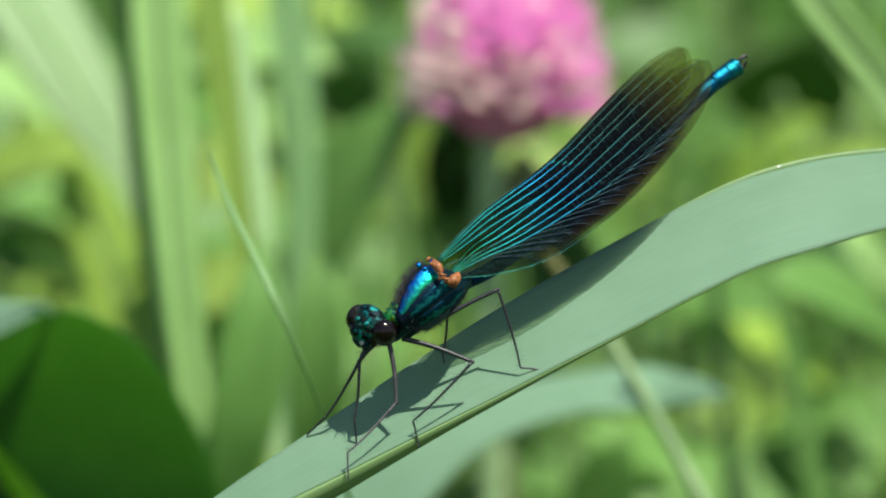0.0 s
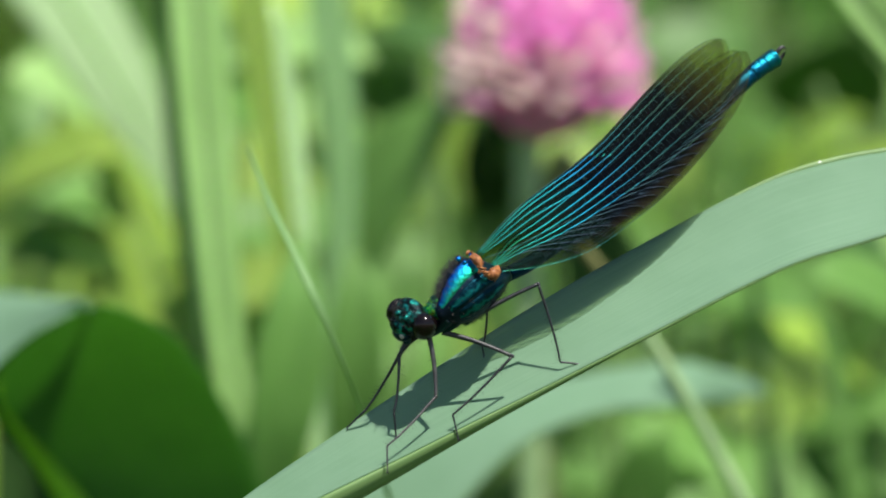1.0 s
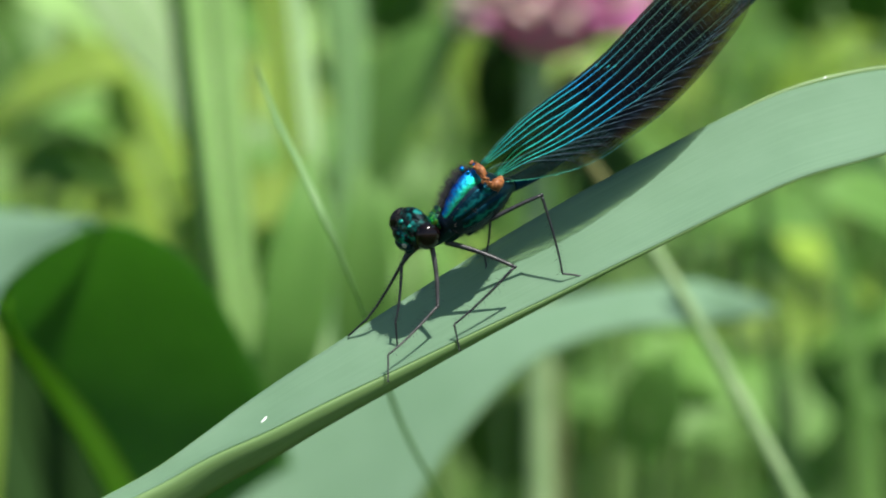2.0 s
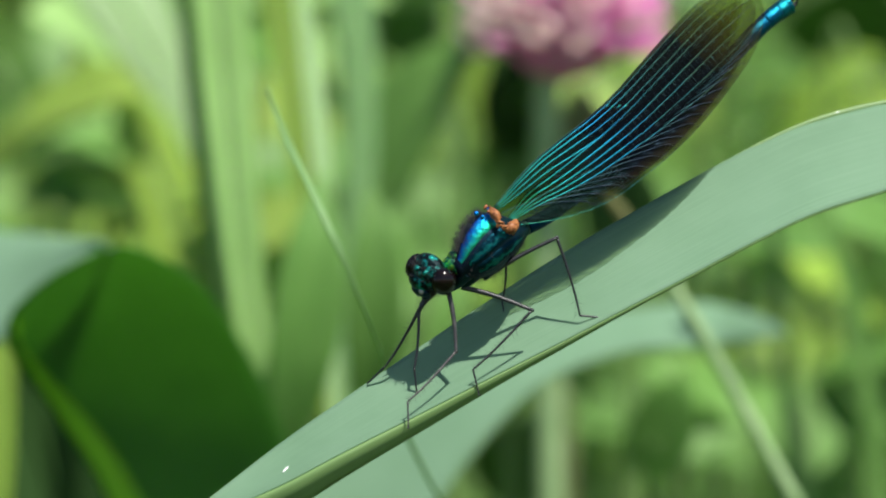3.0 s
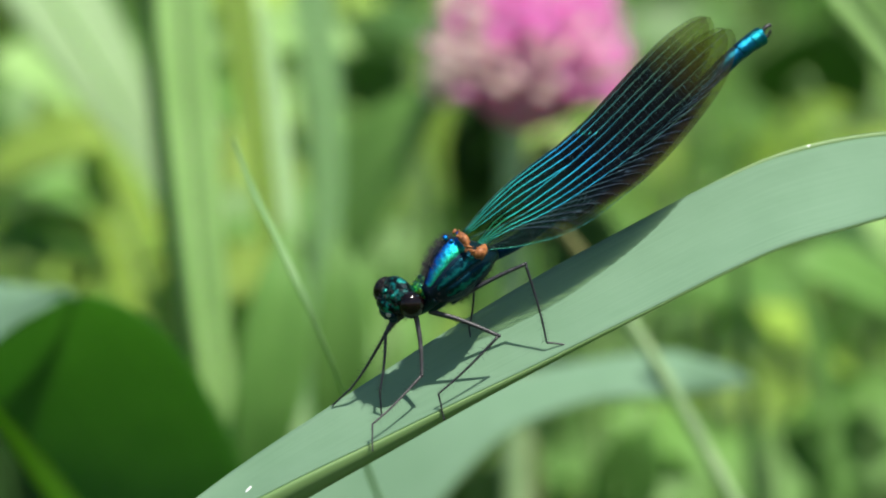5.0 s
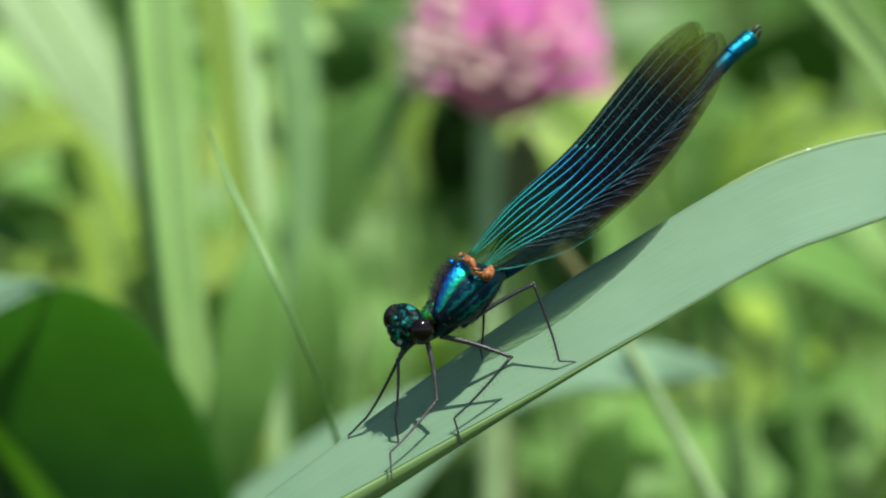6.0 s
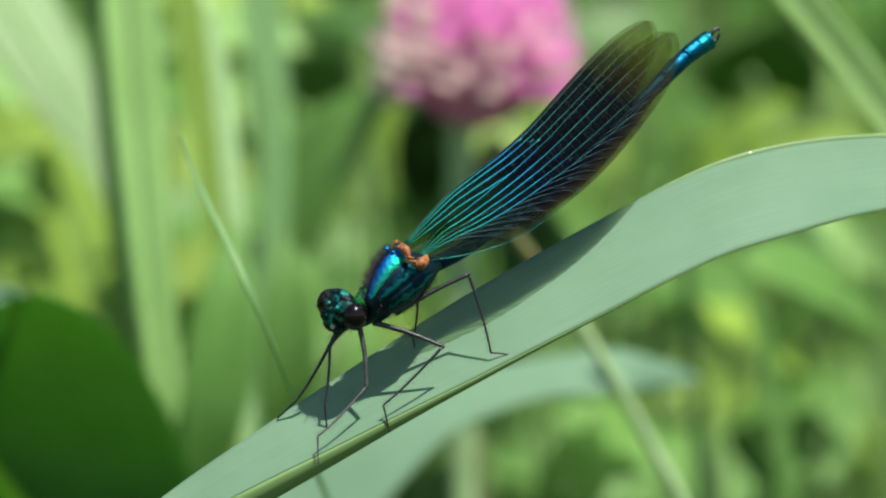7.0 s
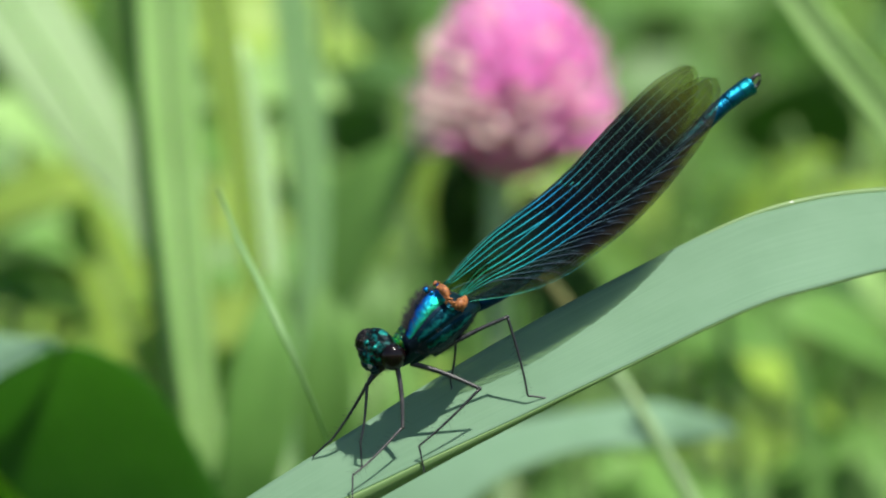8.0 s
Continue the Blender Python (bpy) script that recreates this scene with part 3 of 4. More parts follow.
    part("back_knob", bm, BLUE, body, "small shining blue knob", PIVOT)
    return body


def head():
    mid = Vector((-6.27, -2.4, -6.62))
    far = Vector((-0.647, 0.671, 0.360)).normalized()
    face = Vector((-0.74, -0.52, -0.42))
    face = (face - far * face.dot(far)).normalized()
    crown = far.cross(face).normalized()
    if crown.z < 0:
        crown = -crown
    bm = bmesh.new()
    egg(bm, mid, (far * 1.9, face * 1.42, crown * 1.45), 28, 18)
    egg(bm, mid + crown * 0.45 - face * 0.15 + far * 0.25, (far * 1.75, face * 1.05, crown * 1.22), 24, 16)
    skull = part("head", bm, FACE, insect, "black head with shining green patches", PIVOT)
    for side, size, lift, thin in ((-1, 1.15, -0.05, 0.92), (1, 1.15, -0.10, 0.72)):
        bm = bmesh.new()
        egg(bm, mid + far * (1.84 * side) + face * 0.08 + crown * lift, (far * size * thin, face * size * 1.02, crown * size * 1.08), 32, 20)
        part("eye", bm, EYE, skull, "round glossy black-brown compound eye", PIVOT)
    bm = bmesh.new()
    egg(bm, mid + face * 1.02 - crown * 0.50 + far * 0.30, (far * 1.35, face * 0.80, crown * 0.86), 24, 14)
    part("nose", bm, FACE, skull, "shining green nose plate", PIVOT)
    bm = bmesh.new()
    egg(bm, mid + face * 1.22 - crown * 1.20 + far * 0.15, (far * 1.10, face * 0.62, crown * 0.56), 18, 12)
    part("upper_lip", bm, INK, skull, origin=PIVOT)
    # small pale lump that stands in for the sun's glint on the lip
    bm = bmesh.new()
    egg(bm, mid + face * 1.64 - crown * 0.95 - far * 0.42, (far * 0.26, face * 0.20, crown * 0.22), 12, 8)
    part("mouth_glint", bm, LIP_GLINT, skull, "pale painted sun glint on the lip", PIVOT)
    for side in (-1, 1):
        bm = bmesh.new()
        egg(bm, mid + face * 1.05 - crown * 1.66 + far * (0.12 + 0.42 * side), (far * 0.40, face * 0.48, crown * 0.46), 12, 8)
        part("jaw", bm, INK, skull, origin=PIVOT)
        bm = bmesh.new()
        root = mid + face * 1.25 + far * 0.55 * side + crown * 0.05
        tube(bm, [root, root + face * 0.4 + far * 0.15 * side + crown * 0.2, root + face * 0.7 + far * 0.35 * side + crown * 0.5, root + face * 0.8 + far * 0.6 * side + crown * 0.9], [0.10, 0.06, 0.025, 0.010], 6, 10)
        part("antenna", bm, LEG, skull, origin=PIVOT)
        bm = bmesh.new()
        egg(bm, mid + face * 1.0 + far * 0.5 * side + crown * 0.80, (far * 0.40, face * 0.34, crown * 0.30), 12, 8)
        part("brow_knob", bm, FACE, skull, "shining green bump", PIVOT)
    rng = random.Random(21)
    bm = bmesh.new()
    for _ in range(320):
        a, b = rng.uniform(-1, 1), rng.uniform(-1.2, 1.3)
        spot = mid + far * a * 1.5 + face * (1.35 * math.sqrt(max(1 - a * a * 0.5, 0)) * math.cos(b)) + crown * 1.4 * math.sin(b)
        way = (spot - mid).normalized() + Vector((rng.gauss(0, 0.3), rng.gauss(0, 0.3), rng.gauss(0, 0.3)))
        bristle(bm, spot, way, rng.uniform(0.3, 0.85), 0.019)
    part("face_hair", bm, HAIR, skull, "fine black hairs", PIVOT)["kind"] = "stuff"


ABDOMEN_LINE = [(1.55, -0, -3.10), (4.82, 1.6, -1.45), (9.88, 4.1, 2.32), (14.99, 6.6, 6.64), (20.16, 9, 10.99), (24.33, 11.1, 14.88), (26.64, 12.3, 16.55)]


def abdomen():
    rings = (0.0, 0.05, 0.18, 0.33, 0.48, 0.62, 0.75, 0.84, 0.91, 0.965, 1.0)
    body = None
    for i in range(10):
        a, b = rings[i], rings[i + 1]
        bm = bmesh.new()
        pts = [smooth(ABDOMEN_LINE, a + (b - a) * k / 10) for k in range(11)]
        size = [(0.72 + 0.035 * max(i - 4, 0)) * (0.97 + 0.035 * math.sin(math.pi * min(k / 9, 1)) + (0.03 if k >= 9 else 0)) for k in range(11)]
        tube(bm, pts, size, 16)
        for face in bm.faces:
            for loop in face.loops:
                uv = loop[bm.loops.layers.uv.active]
                uv.uv = (uv.uv.x, (uv.uv.x + i) * 0.1)
        if body is None:
            body = part("abdomen", bm, ABDOMEN, insect, "slender metallic blue abdomen", PIVOT)
        else:
            part("segment", bm, ABDOMEN, body, origin=PIVOT)
    end = Vector(ABDOMEN_LINE[-1])
    for side in (-1, 1):
        bm = bmesh.new()
        out = (NEAR * 0.55 + DORSAL * 0.35) * side
        tube(bm, [end + out * 0.7, end + AFT * 0.5 + out * 1.35, end + AFT * 1.0 + out * 1.15, end + AFT * 1.25 + out * 0.35], [0.24, 0.19, 0.16, 0.08], 8, 12)
        part("clasper", bm, PALE_LEG, body, "curved grey clasper", PIVOT)
    return body


def wing(name, base, tip, lift, top, rear, depth, label):
    base, tip = Vector(base), Vector(tip)
    span = tip - base
    chord = Vector((-0.641, 0.0, 0.767))
    chord = (chord - span.normalized() * chord.dot(span.normalized())).normalized()
    flat = span.cross(chord).normalized()
    if flat.y > 0:
        flat = -flat

    def spot(s, f):
        close = math.sqrt(max(1 - (max(s - 0.84, 0) / 0.16) ** 2, 0))
        a, b = smooth(top, s) * close, smooth(rear, s) * close
        u = max(f - 0.36, 0) / 0.64
        pleat = 0.035 * math.sin(f * 26) * min(1, 4 * s) * (1 - s * 0.5)
        pleat += (0.06 if name == "hind_wing" else 0.02) * u * math.sin(2 * math.pi * (s - 0.17 * (1 - (1 - u) ** 2) + 0.02 * noise.noise((s * 9, f * 3, 2))) / 0.047)
        return base + span * s + chord * (a + (b - a) * f) + flat * (depth * (0.25 + 0.75 * s) + pleat + lift * math.sin(math.pi * s))

    bm = bmesh.new()
    uv = bm.loops.layers.uv.verify()
    rows = [[bm.verts.new(spot(i / 180, k / 40)) for k in range(41)] for i in range(181)]
    for i in range(180):
        for k in range(40):
            f = bm.faces.new((rows[i][k], rows[i + 1][k], rows[i + 1][k + 1], rows[i][k + 1]))
            for loop, (a, b) in zip(f.loops, ((i, k), (i + 1, k), (i + 1, k + 1), (i, k + 1))):
                loop[uv].uv = (a / 180, b / 40)
    membrane = part(name, bm, WING, insect, label, PIVOT)
    # long veins: place on the chord at the hinge and how they swing to the rear
    if name == "fore_wing":
        fan = ((0.0, 0.0), (0.10, 0.05), (0.26, 0.06), (0.44, 0.08))
    else:
        fan = ((0.0, 0.0), (0.13, 0.12), (0.24, 0.22), (0.33, 0.42), (0.42, 0.62))
    lines = []
    for f0, swing in fan:
        line = []
        for i in range(49):
            s = 0.004 + i / 48 * 0.99
            f = f0 + swing * s * s
            if f > 1.0:
                break
            line.append(spot(s, f + 0.006 * noise.noise((s * 22, f0 * 9, 1))))
        lines.append(line)
        bm = bmesh.new()
        m = len(line)
        strong = (1.12 if f0 < 0.30 else 0.95) * (0.80 + 0.40 * abs(math.sin(f0 * 37)))
        tube(bm, [p + flat * 0.03 for p in line], [(0.030 + 0.026 * min(k / 8, 1) - 0.020 * min(max(k - 18, 0) / 6, 1) - 0.016 * k / m) * strong * (1 + 0.25 * noise.noise((k * 0.7, f0 * 20, 0))) for k in range(m)], 6)
        part("vein", bm, VEIN if f0 < 0.7 and depth > 0 else FINE_VEIN, membrane, "metallic blue-green wing vein", PIVOT)
    bm = bmesh.new()
    tube(bm, [spot(0.004 + i / 60 * 0.99, 1.0) for i in range(61)], [0.028 - 0.012 * i / 60 for i in range(61)], 5)
    part("rear_margin", bm, MARGIN_VEIN if name == "hind_wing" else FINE_VEIN, membrane, origin=PIVOT)
    # short cross veins between neighbours
    rng = random.Random(31)
    bm = bmesh.new()
    for a, b in zip(lines[:-1], lines[1:]):
        m = min(len(a), len(b))
        for j in range(3, m - 1):
            for _ in range(2):
                k = rng.random()
                p = a[j].lerp(a[min(j + 1, m - 1)], k)
                q = b[j].lerp(b[min(j + 1, m - 1)], k)
                tube(bm, [p + flat * 0.02, q + flat * 0.02], [0.011, 0.011], 4)
    if name == "hind_wing":
        for i in range(26):
            for k in range(9):
                s0, f0 = 0.03 + 0.0125 * (i + rng.uniform(-0.3, 0.3)), 0.50 + 0.055 * (k + rng.uniform(-0.3, 0.3))
                tube(bm, [spot(s0, f0) + flat * 0.02, spot(s0 + 0.006, min(f0 + 0.055, 1)) + flat * 0.02], [0.013, 0.013], 4)
                tube(bm, [spot(s0, f0) + flat * 0.02, spot(s0 + 0.014, f0) + flat * 0.02], [0.013, 0.013], 4)
    for j in range(18 if name == "hind_wing" else 0):
        s0 = 0.06 + 0.047 * j
        line = []
        for k in range(11):
            u = k / 10
            line.append(spot(min(s0 + 0.17 * (1 - (1 - u) ** 2) + 0.012 * noise.noise((j, u * 2, 4)), 0.985), (0.34 + 0.42 * s0) * (1 - u) + u) + flat * 0.03)
        arc = bmesh.new()
        tube(arc, line, [0.034 - 0.012 * k / 10 for k in range(11)], 4)
        part("curved_vein", arc, ARC_VEIN, membrane, "dim blue vein curving to the rear margin", PIVOT)
    ob = part("vein_net", bm, FINE_VEIN, membrane, "net of fine dark cross veins", PIVOT)
    ob["kind"] = "stuff"
    # the nick half way along the front margin
    if depth != 0.10:
        return membrane
    bm = bmesh.new()
    for s0, f0 in ((0.462, 0.02), (0.468, 0.11), (0.486, 0.20), (0.500, 0.29)):
        egg(bm, spot(s0, f0) + flat * 0.03, (span.normalized() * 0.24, chord * 0.055, flat * 0.04), 8, 6)
    part("nodus", bm, VEIN, membrane, "blue-green joint of the veins", PIVOT)
    return membrane


FORE_TOP = [0.25, 0.60, 0.75, 0.55, 0.30, 0.30, 0.55, 0.85, 1.05, 1.10, 1.00]
FORE_REAR = [-0.45, -1.45, -2.2, -3.1, -3.7, -4.0, -4.1, -4.0, -3.6, -3.0, -2.4]
HIND_TOP = [0.35, 0.85, 0.60, 0.45, 0.35, 0.45, 0.70, 0.95, 1.10, 1.10, 1.00]
HIND_REAR = [-0.30, -2.2, -3.75, -4.6, -4.85, -5.00, -4.85, -4.45, -3.85, -3.10, -2.4]


def wings():
    return (
        wing("hind_wing", (0.55, -1.4, -2.64), (23.69, 9.8, 16.73), 0.10, HIND_TOP, HIND_REAR, 1.00, "dark blue-black wing with metallic veins and clear tip"),
        wing("fore_wing", (-0.45, -1.8, -1.33), (21.99, 9.1, 18.02), 0.05, FORE_TOP, FORE_REAR, 0.10, "dark blue-black wing with metallic veins and clear tip"),
        wing("fore_wing", (-0.55, -1.5, -1.24), (21.61, 9.5, 18.19), 0.05, FORE_TOP, FORE_REAR, -0.15, "dark blue-black wing with metallic veins and clear tip"),
        wing("hind_wing", (0.45, -1.0, -2.54), (23.36, 10, 17.19), 0.05, HIND_TOP, HIND_REAR, -0.40, "dark blue-black wing with metallic veins and clear tip"),
    )


legs()
head()
BODY = (thorax(), abdomen(), *wings())


# ---- plants behind the insect ----
def grass_blade(spine, widths, facing, mat, label, fold=0.15, twist=0.0, thick=0.2, group="tall grass blades", rib=RIM):
    """A blade rooted in the soil below its first point."""
    foot = root_below(spine)
    line, extra = rooted(foot, spine)
    widths = [widths[0]] * extra + list(widths)
    bm = bmesh.new()
    ribbon(bm, line, widths, facing, 90, fold, 6, twist)
    ob = tagged(place(new("grass_blade"), foot), label, "grass blade", group)
    thicken(part("leaf_blade", bm, mat, ob, origin=foot), thick)
    bm = bmesh.new()
    turn = Vector(facing).normalized()
    tube(bm, [p - turn * w * (fold * 0.5 - 0.02) for p, w in zip(line, widths)], [max(w * 0.05, 0.05) for w in widths], 6, 80)
    part("midrib", bm, rib, ob, "lighter midrib" if rib is RIM else "", foot)
    return ob


def root_below(spine):
    a, b = Vector(spine[0]), Vector(spine[1])
    lean = (a - b).normalized()
    return root_of(a.x + lean.x * 60, a.y + 4)


def stalk(name, spine, radii, mat, label, category="stem"):
    foot = root_below(spine)
    line, extra = rooted(foot, spine)
    bm = bmesh.new()
    tube(bm, line, [radii[0]] * extra + list(radii), 10, 70)
    ob = tagged(place(new(name), foot), label, category)
    part("stem", bm, mat, ob, origin=foot)
    for k in (0.30, 0.62):
        bm = bmesh.new()
        p, q = smooth(line, k), smooth(line, k + 0.01)
        tube(bm, [p, p.lerp(q, 0.5), q], [radii[0] * 1.15, radii[0] * 1.3, radii[0] * 1.15], 10)
        part("joint", bm, mat, ob, "swollen stem joint", foot)
    return ob


def edged_leaf(name, left, right, mat, label, category, sag=-0.8, rim=RIM, other=None):
    """A broad blade between two edges, rooted below their first points."""
    a, b = Vector(left[0]), Vector(right[0])
    foot = root_below([(a + b) / 2, (Vector(left[1]) + Vector(right[1])) / 2])
    span = (b - a).normalized() * 2
    left, _ = rooted(foot - span, left)
    right, _ = rooted(foot + span, right)
    while len(left) > len(right):
        right.insert(0, right[0].copy())
    while len(right) > len(left):
        left.insert(0, left[0].copy())
    bm = bmesh.new()
    rows = []
    for i in range(121):
        t = i / 120
        l, r = smooth(left, t), smooth(right, t)
        way = (smooth(left, min(t + 0.01, 1)) + smooth(right, min(t + 0.01, 1)) - smooth(left, max(t - 0.01, 0)) - smooth(right, max(t - 0.01, 0))).normalized()
        up = way.cross(r - l).normalized()
        rows.append(([l.lerp(r, k / 12) + up * sag * min(1, (r - l).length / 9) * (1 - (k / 6 - 1) ** 2) for k in range(13)], i * 1.2))
    grid_mesh(bm, rows)
    ob = tagged(place(new(name), foot), label, category)
    blade = thicken(part("leaf_blade", bm, mat, ob, origin=foot), 0.25)
    if other is not None:
        blade.data.materials.append(other)
        blade.modifiers[0].material_offset = 1
    for edge in (left, right):
        bm = bmesh.new()
        tube(bm, edge, [0.16] * len(edge), 6, 110)
        part("margin", bm, rim, ob, "thin yellow-green margin", foot)
    return ob, foot


# the broad blade that bends over beside the reed leaf; its two colours deepen shade and sun
bent, bent_foot = edged_leaf("bent_blade",
           [(-41.09, 138, -43.33), (-43.63, 136, -36.83), (-47.02, 132, -29.76), (-51.08, 126, -23.41), (-53.68, 117, -18.14), (-52.77, 108, -14.05), (-47.76, 103, -9.70), (-42.16, 104, -6.52), (-45.57, 126, -6.26), (-56.85, 158, -5.60), (-69.02, 174, -5.33), (-81.63, 178, -7.26)],
           [(-21.13, 142, -44.24), (-22.08, 142, -36.52), (-24.37, 138, -28.13), (-27.97, 130, -19.15), (-31.99, 120, -11.85), (-35.44, 112, -8.69), (-39.03, 106, -6.91), (-41.81, 106, -6.54), (-44.58, 114, -7.93), (-52.33, 120, -15.43), (-62.65, 124, -21.77), (-75.61, 128, -27.56)],
           DEEP_LEAF, "broad bent blade, shade painted dark green below and sun pale on top", "leaf", 1.2, DEEP_LEAF, REED)

# added strip; its yellow-green colour stands in for light through the outer edge
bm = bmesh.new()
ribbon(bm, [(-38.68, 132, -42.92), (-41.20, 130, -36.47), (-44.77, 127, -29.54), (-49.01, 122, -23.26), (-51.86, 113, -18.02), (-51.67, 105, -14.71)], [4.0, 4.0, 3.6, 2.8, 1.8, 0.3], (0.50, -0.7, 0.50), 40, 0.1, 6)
thicken(part("curled_edge", bm, LIT_EDGE, bent, "yellow-green strip painted as light through the blade", bent_foot), 0.15)

# the second reed leaf, out of focus below the first
edged_leaf("reed_leaf_behind",
           [(-15.93, 127, -61.39), (-14.09, 129, -51.51), (-10.98, 131, -43.47), (-7.22, 133, -36.01), (-2.47, 135, -29.46), (4.53, 137, -22.55), (13.80, 139, -18.97), (22.18, 141, -18.39), (26.96, 148, -18.01), (30.57, 156, -17.78), (33.60, 164, -17.40)],
           [(-50.02, 138, -53.52), (-40.64, 141, -45.44), (-31.17, 144, -37.28), (-22.22, 146, -29.66), (-12.55, 147, -22.70), (-1.55, 147, -18.19), (11.39, 147, -14.94), (22.42, 148, -13.55), (26.47, 152, -14.28), (30.33, 158, -15.46), (33.60, 164, -17.26)],
           REED, "pale grey-green reed leaf arching down", "leaf", 0.8)

# single blades and stems, nearer ones first
grass_blade([(-4.71, 75, -34.44), (-7.19, 66, -29.38), (-9.47, 57, -23.90), (-11.47, 46, -16.33), (-13.93, 38, -9.36), (-16.03, 36, -4.50), (-18.41, 40, 0.27), (-20.86, 46, 5.08), (-22.88, 54, 9.58)], [1.3, 1.25, 1.2, 1.05, 0.92, 0.82, 0.68, 0.5, 0.12], (0.5, -0.7, 0.9), SLIM_GRASS, "slender green grass blade tapering to a point")
grass_blade([(-53.16, 205, -45.05), (-55.98, 205, -36.58), (-58.45, 205, -28.84), (-60.35, 205, -21.08), (-60.91, 205, -14.74), (-60.21, 205, -9.80)], [14.1, 14.1, 13.02, 10.85, 7.59, 2.17], (0.1, -0.8, 0.2), DARK_GRASS, "wide dark green grass blade beside the bent leaf", rib=DARK_GRASS)
dry_stem = stalk("dry_stem", [(32.51, 118, -35.17), (28.18, 118, -27.13), (23.54, 118, -18.79), (18.61, 118, -10.57), (13.35, 118, -3.34), (9.34, 118, 1.91)], [0.80, 0.76, 0.73, 0.70, 0.66, 0.5], STRAW, "pale straw-coloured grass stem")
# a slightly thicker ochre sleeve makes the top of the stem darker
bm = bmesh.new()
tube(bm, [(15.72, 118.0, -6.59), (13.35, 118.0, -3.34), (9.34, 118.0, 1.91)], [0.78, 0.80, 0.62], 10, 12)
part("stem_top_sleeve", bm, OCHRE, dry_stem, "darker ochre sleeve over the top of the stem", (dry_stem.location - Vector((0, 0, EYE_HEIGHT))) / MM)
grass_blade([(64.90, 120.5, -3.04), (59.93, 120.5, 3.17), (53.73, 120.5, 11.23), (47.84, 120.5, 18.99), (41.08, 120.5, 27.37), (33.88, 120.5, 36.67)], [4.82, 4.73, 4.63, 4.54, 4.25, 3.38], (-0.4, -1, 0.6), PALE_GRASS, "pale green grass blade with a lighter midrib")
stalk("dark_stalk", [(-32.14, 178, -31.11), (-33.09, 178, -21.63), (-33.70, 178, -13.48), (-35.39, 178, 1.42), (-36.89, 178, 16.34), (-37.84, 178, 33.97), (-38.92, 178, 57.03)], [0.32, 0.53, 0.84, 1.21, 1.37, 1.42, 1.16], STALK, "dark green upright stalk")
grass_blade([(-28.03, 155, -25.87), (-28.95, 155, -16.70), (-30.13, 155, -6.22), (-31.11, 155, 4.19), (-31.96, 155, 13.43), (-32.75, 155, 23.25), (-33.34, 155, 34.39), (-33.54, 155, 43.56)], [2.62, 3.67, 4.45, 5.24, 5.9, 6.42, 6.81, 7.21], (0.15, -1, 0.35), PALE_GRASS, "wide pale green upright grass blade")
grass_blade([(-41.17, 230, 8.39), (-44.53, 230, 16.43), (-49.49, 230, 25.18), (-54.60, 230, 33.21), (-59.86, 230, 41.24), (-67.89, 230, 55.84)], [1.82, 9.12, 13.14, 14.96, 15.69, 14.6], (0.0, -0.6, 0.9), BLEACHED, "broad pale grey-green blade", 0.03, rib=BLEACHED)
grass_blade([(-20.20, 160, -10.23), (-20.59, 160, -2.31), (-21.25, 160, 5.61), (-22.18, 160, 14.19), (-23.36, 160, 22.11), (-24.55, 160, 28.71)], [1.61, 2.19, 2.56, 2.56, 1.81, 0.66], (0.52, -0.85, 0.4), BLEACHED, "whitish sunlit grass blade")
grass_blade([(-18.33, 205, -10.93), (-17.77, 205, -2.47), (-17.48, 205, 7.40), (-17.91, 205, 17.27), (-19.03, 205, 26.44), (-20.16, 205, 35.60), (-21.15, 205, 44.06)], [3.24, 3.81, 4.51, 5.08, 5.5, 5.36, 4.23], (0.52, -0.85, 0.5), SOFT_GRASS, "soft blue-green upright grass blade")
grass_blade([(-53.76, 390, -33.73), (-59.10, 390, -10.59), (-61.77, 390, 12.55), (-64.44, 390, 33.91), (-68.00, 390, 57.05)], [5, 6.5, 8, 8, 5], (0.3, -1, 0.4), LIME, "yellow-green grass blade lit from above")
grass_blade([(-35.51, 249.2, -31.39), (-38.13, 249.2, -20.90), (-41.13, 249.2, -10.41), (-44.50, 249.2, -0.67), (-48.25, 249.2, 8.32), (-51.99, 249.2, 15.81)], [6.56, 8.43, 9.83, 9.37, 7.49, 1.87], (0.1, -0.6, 0.8), LIME, "soft yellow-green grass blade leaning over")
grass_blade([(-22.03, 180, -11.90), (-22.98, 180, -2.38), (-24.21, 180, 7.14), (-25.70, 180, 17.34), (-27.34, 180, 26.18), (-28.56, 180, 34.34), (-29.51, 180, 42.50)], [3.13, 3.81, 4.62, 5.17, 5.3, 4.9, 4.08], (0.52, -0.85, 0.5), LIME, "yellow-green grass blade in the sun")
grass_blade([(-48.00, 416, -29.22), (-54.41, 416, -7.24), (-57.16, 416, 12.92), (-58.07, 416, 29.40), (-56.24, 416, 54.14)], [6, 8, 8, 7, 4], (-0.2, -1, 0.5), MID_GRASS, "plain green upright grass blade")
grass_blade([(37.41, 225, -33.27), (36.10, 225, -18.77), (35.09, 225, -7.18), (34.66, 225, 1.52)], [2.3, 2.0, 1.5, 0.4], (0.29, 225, 0.15), STALK, "thin dark green grass blade", rib=STALK)
grass_blade([(47.00, 205.7, -36.63), (44.89, 205.7, -18.28), (41.35, 205.7, -5.57), (36.42, 205.7, 4.31)], [2.83, 2.83, 2.27, 0.57], (0.5, -1, 0.2), MID_GRASS, "plain green upright grass blade")
